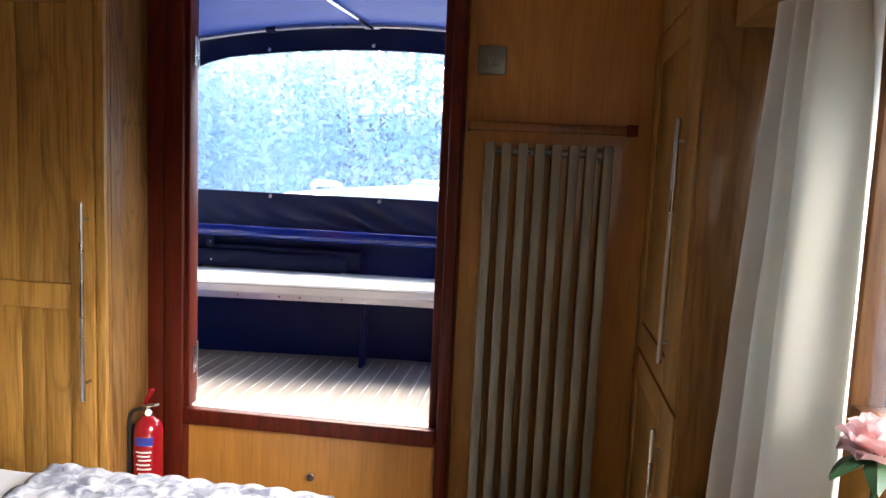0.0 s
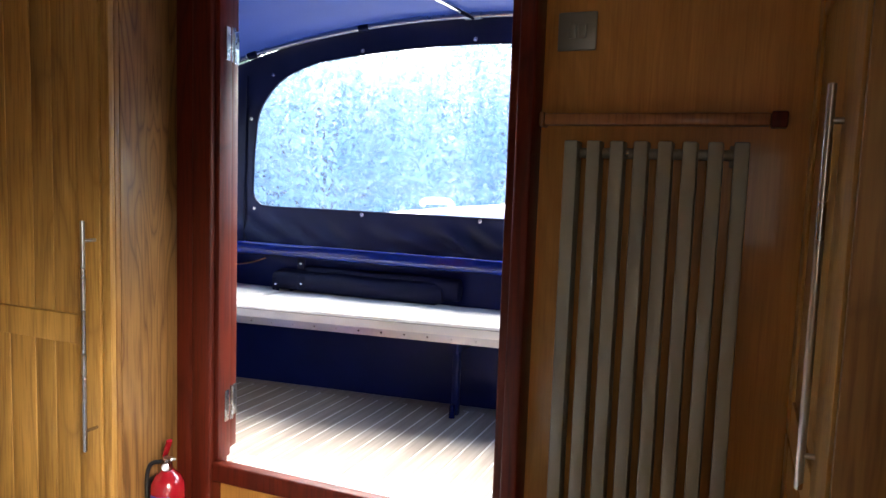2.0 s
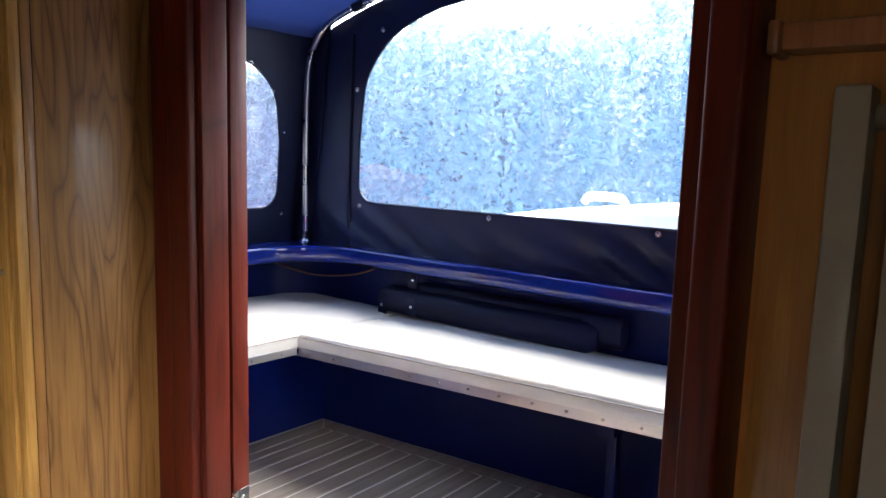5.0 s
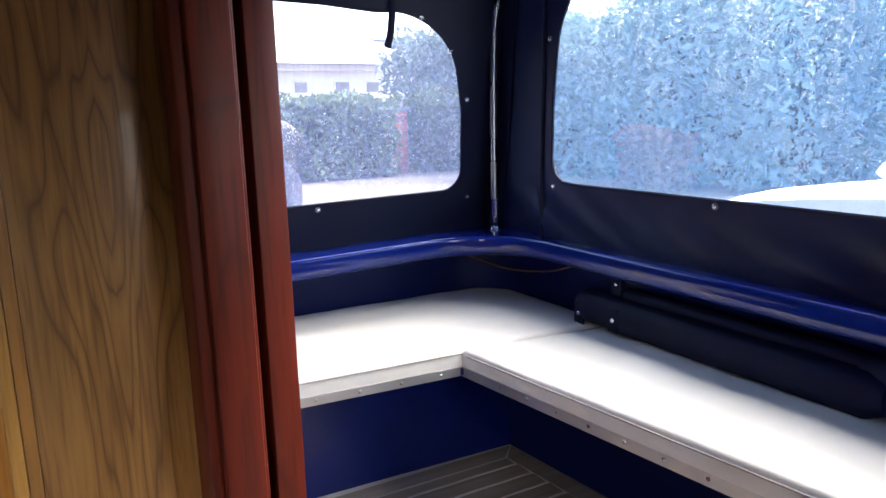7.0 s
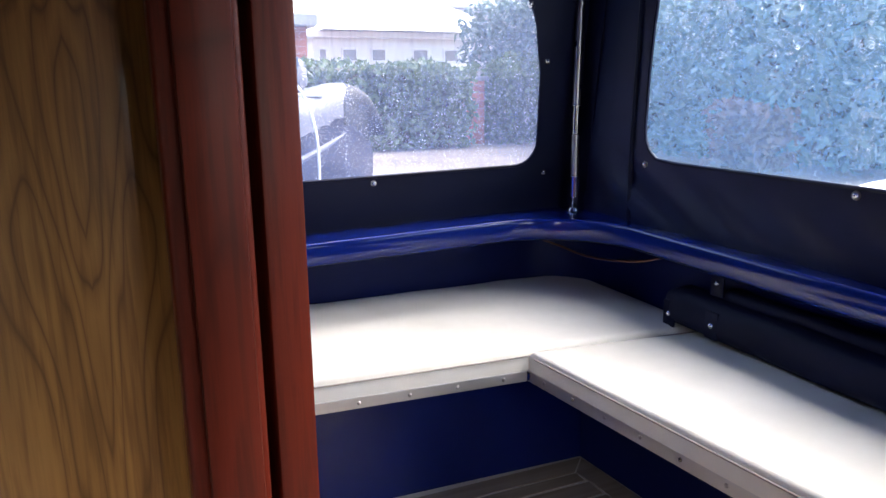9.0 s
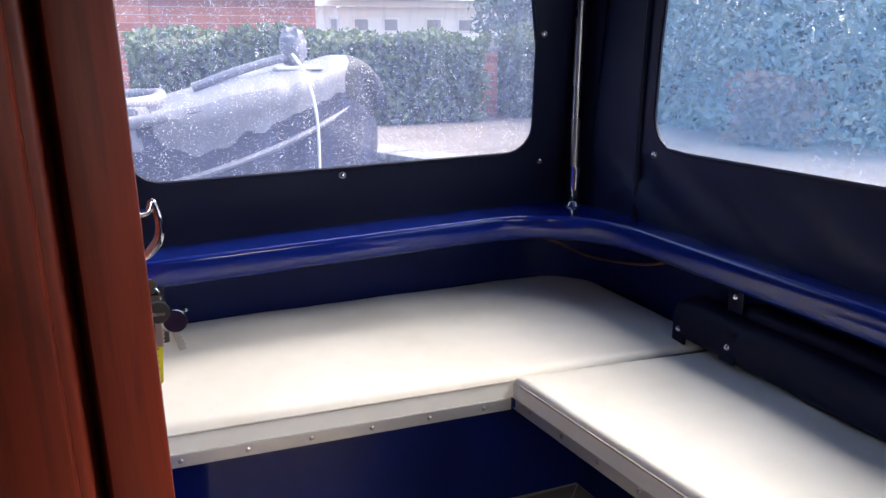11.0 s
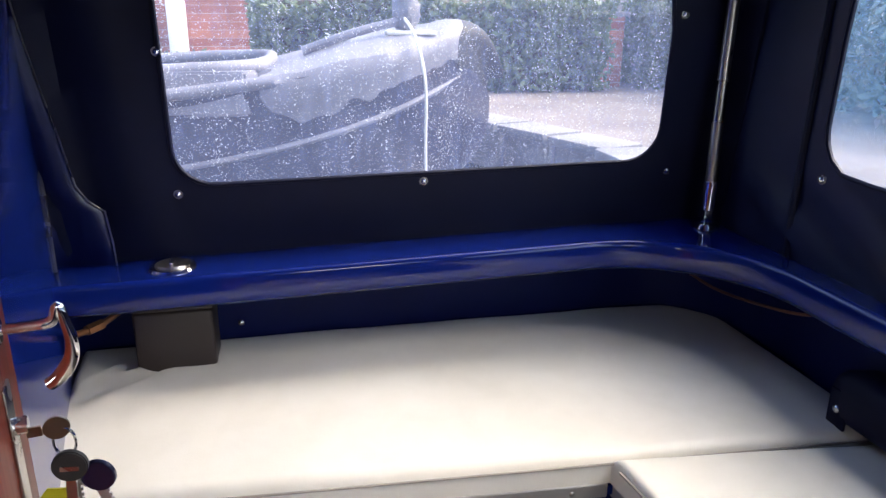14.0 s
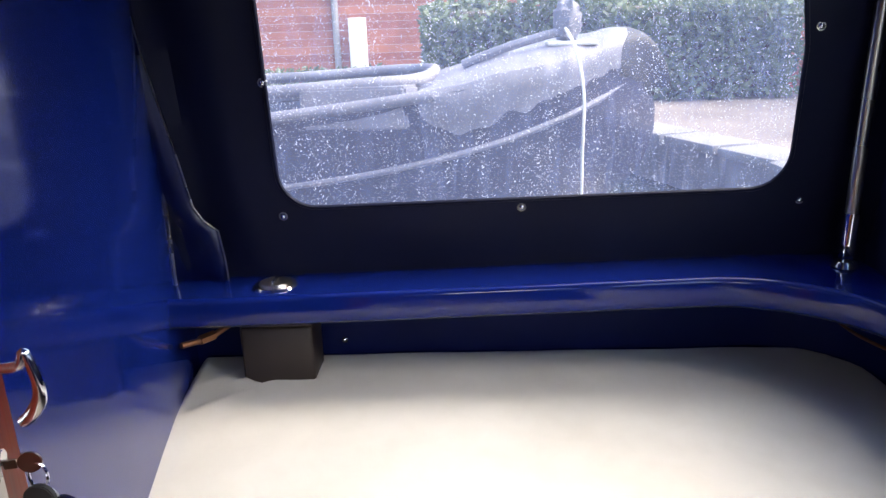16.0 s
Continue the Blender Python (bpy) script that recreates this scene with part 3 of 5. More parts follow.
rim_points = [(-0.010, 0.004), (0.010, 0.004), (0.0165, -0.006), (0.0165, -0.060), (0.0145, -0.063), (0.005, -0.063), (0.0, -0.065), (-0.005, -0.063), (-0.0145, -0.063), (-0.0165, -0.060), (-0.0165, -0.006)]
face = bm.faces.new([bm.verts.new((u, -0.0008, v)) for u, v in rim_points])
up = bmesh.ops.extrude_face_region(bm, geom=[face])["geom"]
bmesh.ops.translate(bm, vec=(0, 0.0016, 0), verts=[v for v in up if isinstance(v, bmesh.types.BMVert)])
bmesh.ops.recalc_face_normals(bm, faces=bm.faces)
tag = part("tag", turned(bm, tag_pose), YELLOW, keys, "yellow plastic key tag with faint writing", smooth=False)
for w, u, z in ((0.020, 0.0, -0.012), (0.022, 0.001, -0.017), (0.012, 0.005, -0.026), (0.014, 0.005, -0.034), (0.007, -0.004, -0.043), (0.010, 0.008, -0.043), (0.024, 0.0, -0.052)):
    for y0, y1 in ((-0.0012, -0.0009), (0.0009, 0.0012)):
        part("writing", turned(box(u - w / 2, u + w / 2, y0, y1, z - 0.0009, z + 0.0009, 0), tag_pose), INK, tag)

# ---- wardrobe beside the door ----
robe = thing("wardrobe", (-1.6, 2.25, 0.0), "tall oak wardrobe with panelled door and long bar handle", "wardrobe")
part("body", box(-2.06, -1.126, 2.112, 2.128, 0.02, 2.14, 0.002), OAK_SIDE, robe)
part("end_panel", box(-1.140, -1.1255, 2.1285, 2.345, 0.0, 2.145, 0.001), OAK_BOOK, robe, "figured oak veneer end panel")
part("edge_post", box(-1.1535, -1.1255, 2.094, 2.1115, 0.0, 2.145, 0.003), OAK, robe)
wd = part("door", box(-1.78, -1.1565, 2.106, 2.1115, 0.06, 2.08, 0.001), OAK, robe)
part("stile", box(-1.2350, -1.1575, 2.090, 2.1055, 0.06, 2.08, 0.003), OAK, wd)
part("stile", box(-1.78, -1.70, 2.090, 2.1055, 0.06, 2.08, 0.003), OAK, wd)
for z0, z1 in ((0.06, 0.15), (0.985, 1.062), (1.875, 2.08)):
    part("rail", box(-1.699, -1.2358, 2.091, 2.1055, z0, z1, 0.003), OAK_PANEL, wd)
x = -1.699
for w in (0.115, 0.082, 0.098, 0.075, 0.0922):
    part("panel_board", box(x + 0.0006, x + w - 0.0006, 2.0985, 2.1055, 1.0625, 1.8745, 0.002), OAK_PANEL, wd)
    part("panel_board", box(x + 0.0006, x + w - 0.0006, 2.0975, 2.1055, 0.1505, 0.9845, 0.004), OAK_PANEL, wd)
    x += w
hd = part("handle", cyl((-1.154 - 0.018, 2.052, 0.722), (-1.154 - 0.018, 2.052, 1.312), 0.006, n=16, soft=0.001), STEEL, wd, "long brushed steel bar handle")
for z in (0.775, 1.262):
    part("standoff", cyl((-1.172, 2.054, z), (-1.172, 2.092, z), 0.0045, n=12), STEEL, hd)

# ---- fire extinguisher ----
ext = thing("fire_extinguisher", (-1.066, 2.225, 0.30), "small red fire extinguisher on an oak panel", "extinguisher")
ex, ey = -1.066, 2.225
bm = bmesh.new()
prof = [(0.0, 0.300), (0.040, 0.300), (0.045, 0.306), (0.046, 0.32), (0.046, 0.575), (0.043, 0.598), (0.033, 0.616), (0.02, 0.626), (0.017, 0.632), (0.0, 0.632)]
rows = [[bm.verts.new((ex + r * math.cos(a), ey + r * math.sin(a), z)) for a in np.linspace(0, 2 * math.pi, 28, endpoint=False)] for r, z in prof[1:-1]]
for a, b in zip(rows, rows[1:]):
    for j in range(28):
        bm.faces.new((a[j], a[(j + 1) % 28], b[(j + 1) % 28], b[j]))
bm.faces.new(rows[0]), bm.faces.new(rows[-1][::-1])
part("cylinder", bm, RED, ext)
part("valve", cyl((ex, ey, 0.628), (ex, ey, 0.662), 0.014, 0.011, 16, soft=0.002), CHROME, ext)
part("gauge", cyl((ex + 0.008, ey - 0.012, 0.648), (ex + 0.014, ey - 0.024, 0.648), 0.011, n=16, soft=0.001), CHROME, ext)
part("grip", turned(box(-0.012, 0.058, -0.007, 0.007, -0.004, 0.004, 0.002), Matrix.Translation((ex - 0.002, ey, 0.664)) @ Euler((0, radians(-14), radians(-30))).to_matrix().to_4x4()), STEEL, ext)
part("squeeze_lever", turned(box(-0.012, 0.062, -0.008, 0.008, -0.004, 0.006, 0.003), Matrix.Translation((ex - 0.008, ey, 0.674)) @ Euler((0, radians(-52), radians(-30))).to_matrix().to_4x4()), RED, ext, "red squeeze lever")
part("hose", tube(bend([(ex - 0.012, ey - 0.008, 0.655), (ex - 0.040, ey - 0.020, 0.645), (ex - 0.052, ey - 0.022, 0.60), (ex - 0.051, ey - 0.020, 0.50), (ex - 0.050, ey - 0.018, 0.42)], 5), 0.006, 8), BLACK, ext)
for z0, z1, mt, nm in ((0.545, 0.572, LABEL_BLUE, "blue label band"), (0.43, 0.535, RED, "red label")):
    bm = bmesh.new()
    arc = [(ex + 0.0464 * math.cos(a), ey + 0.0464 * math.sin(a)) for a in np.linspace(radians(-118), radians(-42), 9)]
    v = [[bm.verts.new((x, y, z)) for x, y in arc] for z in (z0, z1)]
    for j in range(8):
        bm.faces.new((v[0][j], v[0][j + 1], v[1][j + 1], v[1][j]))
    lab = part("label", bm, mt, ext, nm)
for k, z in enumerate((0.525, 0.512, 0.499, 0.484, 0.470, 0.455, 0.442)):
    bm = bmesh.new()
    arc = [(ex + 0.0467 * math.cos(a), ey + 0.0467 * math.sin(a)) for a in np.linspace(radians(-112 + 6 * (k % 3)), radians(-50 - 5 * (k % 2)), 9)]
    v = [[bm.verts.new((x, y, q)) for x, y in arc] for q in (z - 0.003, z + 0.002)]
    for j in range(8):
        bm.faces.new((v[0][j], v[0][j + 1], v[1][j + 1], v[1][j]))
    part("writing", bm, WHITE, lab)
part("bracket", box(-1.1252, -1.112, 2.20, 2.25, 0.36, 0.60, 0.002), BLACK, ext)

# ---- bed ----
bed = thing("bed", (-1.1, 0.9, 0.0), "low double bed made up with a quilted cover", "bed")
part("base", box(-1.95, -0.36, -0.2, 1.82, 0.0, 0.34, 0.01), OAK, bed)
part("mattress", box(-1.97, -0.345, -0.22, 1.845, 0.341, 0.585, 0.05, 4), SHEET, bed)


def quilt(x0, x1, y0, y1, z, edge, cell, puffing, name, mat, label, skew=0.0):
    """A padded cover with stitched squares, rounding over its edge."""
    nx, ny = int((x1 - x0) / 0.014), int((y1 - y0) / 0.014)
    bm = bmesh.new()
    g = []
    for i in range(nx + 1):
        row = []
        for j in range(ny + 1):
            x, y = x0 + (x1 - x0) * i / nx, y0 + (y1 - y0) * j / ny
            e = max(0.0, edge - min(x1 - x, y1 - y)) / edge
            u, v = (x + skew * y) / (cell or 1), (y - skew * x) / (cell or 1)
            h = puffing * (abs(math.sin(math.pi * u)) * abs(math.sin(math.pi * v))) ** 0.5 if cell else 0.0
            w = 0.008 * noise.noise((x * 6, y * 6, 1.0))
            row.append(bm.verts.new((x, y, z + h + w - edge * (1 - math.sqrt(max(0.0, 1 - e * e * 0.98))))))
        g.append(row)
    for i in range(nx):
        for j in range(ny):
            bm.faces.new((g[i][j], g[i + 1][j], g[i + 1][j + 1], g[i][j + 1]))
    ob = solo(name, bm, mat, label, "bedding")
    md = ob.modifiers.new("thick", "SOLIDIFY")
    md.thickness, md.offset = 0.012, -1
    return ob


quilt(-1.98, -1.02, -0.1, 1.862, 0.604, 0.055, 0, 0, "bed_sheet", SHEET, "white sheet spread on the bed")
quilt(-1.10, -0.335, -0.1, 1.875, 0.622, 0.06, 0.072, 0.014, "bedspread", QUILT, "grey patterned quilted bedspread on the bed", 0.28)

# ---- radiator, shelf, switch ----
rad = thing("radiator", (0.145, 2.39, 0.20), "tall beige column radiator on the bulkhead", "radiator")
for k in range(8):
    x0 = -0.046 + k * 0.0504
    part("column", box(x0, x0 + 0.030, 2.352, 2.404, 0.20, 1.541, 0.004, 2), RADIATOR, rad)
for z in (1.515, 0.24):
    part("manifold", cyl((-0.040, 2.390, z), (0.328, 2.390, z), 0.0115, n=14), RADIATOR, rad)
for k in (0, 6):
    for z in (1.49, 0.30):
        part("wall_bracket", box(0.0 + k * 0.0497, 0.016 + k * 0.0497, 2.392, 2.4195, z, z + 0.045, 0.002), RADIATOR, rad)
part("bleed_valve", cyl((0.075, 2.376, 1.515), (0.093, 2.376, 1.515), 0.008, n=10), CHROME, rad)

shelf = thing("towel_shelf", (0.15, 2.40, 1.585), "narrow varnished wood shelf over a radiator", "shelf")
part("board", box(-0.10, 0.372, 2.376, 2.4195, 1.577, 1.603, 0.004), SHELF_WOOD, shelf)
part("end_block", box(0.3725, 0.404, 2.372, 2.4195, 1.573, 1.606, 0.004), MAHOGANY, shelf, "darker end block")
part("end_block", box(-0.112, -0.1005, 2.372, 2.4195, 1.573, 1.606, 0.004), SHELF_WOOD, shelf)

sw = thing("light_switch", (-0.043, 2.418, 1.79), "square metal double light switch on the bulkhead", "switch")
part("plate", box(-0.087, 0.001, 2.412, 2.4195, 1.747, 1.833, 0.003), PLATE, sw)
for x0 in (-0.063, -0.040):
    part("rocker", turned(box(-0.009, 0.009, -0.004, 0.003, -0.016, 0.016, 0.002), Matrix.Translation((x0 + 0.009, 2.411, 1.79)) @ Euler((radians(5), 0, 0)).to_matrix().to_4x4()), PLATE, sw)
part("catch", cyl((-0.565, 2.362, 0.425), (-0.565, 2.340, 0.425), 0.011, 0.014, 16, soft=0.002), CHROME, door, "small round catch on the lower panel")

# ---- tall cupboard by the window ----
cab = thing("tall_cupboard", (0.58, 2.07, 0.0), "tall oak cupboard with upper and lower panelled doors", "cupboard")
part("body", box(0.468, 0.698, 1.735, 2.4185, 0.0, 2.14, 0.002), OAK, cab)
part("end_panel", box(0.452, 0.698, 1.722, 1.7345, 0.765, 2.14, 0.002), OAK_SIDE, cab, "dark figured end panel")


def cupboard_door(z0, z1, h0, h1):
    d = part("door", box(0.460, 0.4675, 1.745, 2.41, z0, z1, 0.001), OAK, cab)
    part("stile", box(0.448, 0.4595, 1.745, 1.905, z0, z1, 0.003), OAK, d)
    part("stile", box(0.448, 0.4595, 2.33, 2.41, z0, z1, 0.003), OAK, d)
    part("rail", box(0.449, 0.4595, 1.906, 2.329, z0, z0 + 0.08, 0.003), OAK, d)
    part("rail", box(0.449, 0.4595, 1.906, 2.329, z1 - 0.08, z1, 0.003), OAK, d)
    part("panel", box(0.454, 0.4595, 1.906, 2.329, z0 + 0.081, z1 - 0.081, 0.004), OAK_PANEL, d)
    h = part("handle", cyl((0.430, 1.871, h0), (0.430, 1.871, h1), 0.006, n=16, soft=0.001), STEEL, d, "brushed steel bar handle")
    for z in (h0 + 0.05, h1 - 0.05):
        part("standoff", cyl((0.432, 1.871, z), (0.449, 1.871, z), 0.0045, n=10), STEEL, h)


cupboard_door(0.945, 1.86, 1.022, 1.592)
cupboard_door(0.10, 0.935, 0.42, 0.86)
part("top_door", box(0.452, 0.4675, 1.745, 2.41, 1.87, 2.12, 0.003), OAK_PANEL, cab)

side = thing("side_cabinet", (0.58, 0.7, 0.0), "low oak cabinet with a worktop under the window", "cabinet")
part("body", box(0.478, 0.698, -0.4, 1.7195, 0.0, 0.738, 0.002), OAK, side)
part("worktop", box(0.455, 0.698, -0.4, 1.7205, 0.7385, 0.766, 0.004), OAK_SIDE, side)
structure("pelmet", box(0.50, 0.698, 0.15, 1.7205, 1.765, 1.99, 0.003), OAK, "oak pelmet box over the window curtain")


def curtain(y0t, y1t, y0b, y1b, x, z0, z1, folds, label):
    """A hanging curtain gathered in soft folds, wider at the hem."""
    bm = bmesh.new()
    nu, nv = 90, 26
    g = []
    for j in range(nv + 1):
        t = j / nv
        z = z1 + (z0 - z1) * t
        row = []
        for i in range(nu + 1):
            s = i / nu
            y = (y0t + (y1t - y0t) * s) * (1 - t) + (y0b + (y1b - y0b) * s) * t
            ph = s * folds * 2 * math.pi + 0.7 * math.sin(3 * t + 5 * s)
            dx = (0.036 + 0.014 * t) * math.sin(ph) + 0.006 * math.sin(2.3 * ph + 2 * t) + 0.004 * noise.noise((s * 7, t * 5, 2.0))
            row.append(bm.verts.new((x + dx, y + 0.008 * math.cos(ph), z)))
        g.append(row)
    for j in range(nv):
        for i in range(nu):
            bm.faces.new((g[j][i], g[j][i + 1], g[j + 1][i + 1], g[j + 1][i]))
    ob = solo("curtain", bm, CURTAIN, label, "curtain")
    md = ob.modifiers.new("thick", "SOLIDIFY")
    md.thickness = 0.0015
    return ob


curtain(1.245, 1.50, 1.215, 1.675, 0.550, 0.768, 1.90, 3.2, "cream lined curtain drawn aside at the cabin window")

vase = thing("rose_in_vase", (0.60, 1.16, 0.766), "pink artificial rose in a small dark vase", "flower")
part("vase", cyl((0.60, 1.16, 0.766), (0.60, 1.16, 0.93), 0.03, 0.042, 20, soft=0.004), DARK_PLASTIC, vase)
part("stem", tube(bend([(0.60, 1.16, 0.90), (0.602, 1.162, 1.0), (0.60, 1.165, 1.115)], 4), 0.004, 8), LEAF_DARK, vase)
bm = bmesh.new()
rr = random.Random(4)
for ring_no, (count, r, h, tilt) in enumerate(((3, 0.012, 0.035, 8), (5, 0.024, 0.038, 22), (7, 0.036, 0.040, 42), (8, 0.044, 0.036, 62))):
    for k in range(count):
        a = 2 * math.pi * k / count + ring_no * 0.5
        pv = []
        for i in range(5):
            for j in range(5):
                u, v = (i / 4 - 0.5) * 2, j / 4
                w = 0.024 * math.sin(math.pi * min(1, v * 0.8 + 0.15)) * (1 + 0.2 * ring_no)
                q = Vector((r * 0.6 + 0.012 * u * u * -1 + 0.012 * v * v, u * w, h * v))
                q = Euler((0, radians(tilt), a)).to_matrix() @ q
                pv.append(bm.verts.new(Vector((0.60, 1.165, 1.120)) + q + Vector((rr.uniform(-1, 1), rr.uniform(-1, 1), rr.uniform(-1, 1))) * 0.0012))
        for i in range(4):
            for j in range(4):
                bm.faces.new((pv[i * 5 + j], pv[i * 5 + j + 1], pv[i * 5 + j + 6], pv[i * 5 + j + 5]))
part("petals", bm, PETAL, vase, "layered pale pink petals")
for a in (200, 250, 320):
    bm = bmesh.new()
    pv = []
    for i in range(5):
        t = i / 4
        w = 0.016 * math.sin(math.pi * (0.1 + 0.85 * t))
        for s in (-1, 0, 1):
            pv.append(bm.verts.new(Vector((0.60, 1.165, 1.105)) + Euler((0, 0, radians(a))).to_matrix() @ Vector((0.01 + 0.06 * t, s * w, -0.03 * t * t - 0.006 * abs(s)))))
    for i in range(4):
        for s in range(2):
            bm.faces.new((pv[i * 3 + s], pv[i * 3 + s + 1], pv[i * 3 + s + 4], pv[i * 3 + s + 3]))
    part("leaf", bm, LEAF_DARK, vase)

# ---- cockpit shell ----
structure("cockpit_base", box(-2.14, 0.86, 2.4725, 3.56, 0.50, 0.5486, 0), CAULK, "pale caulking bed under the teak deck")
structure("wall_cockpit_port", box(-2.18, -2.14, 2.10, 3.60, 0.30, 1.10, 0), NAVY_DULL, "navy inner side of the hull")
structure("wall_cockpit_starboard", box(0.86, 0.90, 2.40, 3.60, 0.30, 1.10, 0), NAVY_DULL, "navy inner side of the hull")
CORNER = [(-2.075, 2.17), (-2.075, 3.29)] + [(-1.90 - 0.175 * math.cos(a), 3.292 + 0.175 * math.sin(a)) for a in np.linspace(0.1, 1.47, 12)] + [(-1.90, 3.467), (0.85, 3.475)]
structure("wall_cockpit_lining", sweep([(0.0, 0.50), (0.0, 1.085), (-0.012, 1.085), (-0.012, 0.50)], [(x, y, 0.0) for x, y in CORNER]), NAVY_DULL, "navy lining of the hull behind the seats, rounded at the corner")
structure("wall_cockpit_stern", box(-2.14, 0.86, 3.56, 3.60, 0.30, 1.10, 0), NAVY_DULL, "navy inner face of the transom")


def rim_line(inset=0.0):
    """The inner edge of the coaming in plan, rising a little aft."""
    xl, xr, yr, r = -1.885 + inset, 0.555 - inset, 3.355 - inset, 0.235
    pts = [(xl, 2.155 + (yr - r - 2.155) * k / 12) for k in range(13)]
    pts += [(xl + r - r * math.cos(a), yr - r + r * math.sin(a)) for a in np.linspace(0, math.pi / 2, 14)[1:]]
    pts += [(xl + r + (xr - xl - 2 * r) * k / 10, yr) for k in range(1, 11)]
    pts += [(xr - r + r * math.sin(a), yr - r + r * math.cos(a)) for a in np.linspace(0, math.pi / 2, 14)[1:]]
    pts += [(xr, yr - r + (2.48 - yr + r) * k / 8) for k in range(1, 9)]
    return [(x, y, 1.118 + 0.024 * min(1, max(0, (y - 2.3) / 1.0))) for x, y in pts]


nose = [(-0.262, 0.0), (-0.009, 0.0), (-0.0055, -0.0004), (-0.0025, -0.0018), (-0.0006, -0.0042), (0.0004, -0.008), (0.001, -0.020), (0.001, -0.032), (-0.002, -0.044), (-0.009, -0.053), (-0.020, -0.059), (-0.034, -0.061), (-0.262, -0.061)]
structure("coaming", sweep(nose, rim_line()), RAIL_BLUE, "glossy royal blue rounded coaming round the cockpit")

cap = thing("filler_cap", (-1.945, 2.39, 1.12), "chrome deck filler cap set in the coaming", "filler cap")
part("ring", cyl((-1.945, 2.39, 1.1195), (-1.945, 2.39, 1.125), 0.041, 0.037, 28, soft=0.001), CHROME, cap)
part("lid", cyl((-1.945, 2.39, 1.1245), (-1.945, 2.39, 1.129), 0.029, 0.027, 28, soft=0.001), STEEL, cap)
part("grip_bar", box(-1.962, -1.928, 2.387, 2.393, 1.1285, 1.134, 0.001), CHROME, cap)

# ---- benches ----
def rivet_row(p, q, count, parent, way):
    p, q = Vector(p), Vector(q)
    for k in range(count):
        part("rivet", dome(p + (q - p) * (k + 0.5) / count, 0.0045, 0.002, way, 8), STEEL, parent)


bench = thing("port_bench", (-1.85, 2.85, 0.55), "navy built-in side bench with an aluminium edge strip", "bench")
part("front_panel", slab([(-1.735, 2.28), (-1.705, 3.27), (-1.725, 3.27), (-1.755, 2.28)], 0.55, 0.86), NAVY, bench)
part("seat_board", slab([(-1.597, 2.29), (-1.552, 3.02), (-1.54, 3.55), (-2.135, 3.55), (-2.135, 2.20)], 0.860, 0.8755), NAVY, bench)
tr = part("edge_trim", slab([(-1.589, 2.29), (-1.546, 3.012), (-1.550, 3.0122), (-1.593, 2.29)], 0.861, 0.884, 0.0008), ALU, bench, "aluminium edge strip with rivets")
rivet_row((-1.5885, 2.29, 0.872), (-1.5458, 3.01, 0.872), 7, tr, (1, -0.06, 0))

aft = thing("stern_bench", (-0.5, 3.3, 0.55), "navy stern bench on a single leg with an aluminium edge strip", "bench")
part("back_panel", slab([(-1.72, 3.262), (-0.50, 3.385), (0.80, 3.39), (0.80, 3.41), (-0.50, 3.405), (-1.72, 3.285)], 0.55, 0.8595), NAVY_DULL, aft)
part("seat_board", slab([(-1.578, 3.03), (-0.47, 3.158), (0.82, 3.165), (0.82, 3.55), (-1.555, 3.55)], 0.860, 0.8755), NAVY, aft)
tr = part("edge_trim", slab([(-1.573, 3.021), (-0.47, 3.149), (0.82, 3.156), (0.82, 3.160), (-0.47, 3.153), (-1.573, 3.025)], 0.854, 0.884, 0.0008), ALU, aft, "aluminium edge strip with rivets")
rivet_row((-1.55, 3.0225, 0.869), (-0.47, 3.148, 0.869), 12, tr, (0.1, -1, 0))
part("leg", box(-0.638, -0.610, 3.232, 3.262, 0.552, 0.86, 0.006), NAVY_DULL, aft)
part("gusset", slab([(-0.648, 3.19), (-0.602, 3.19), (-0.602, 3.36), (-0.648, 3.36)], 0.80, 0.8595, 0.004), NAVY_DULL, aft)
part("leg_foot", cyl((-0.625, 3.214, 0.545), (-0.625, 3.214, 0.60), 0.012, 0.010, 14, soft=0.002), NAVY, aft)


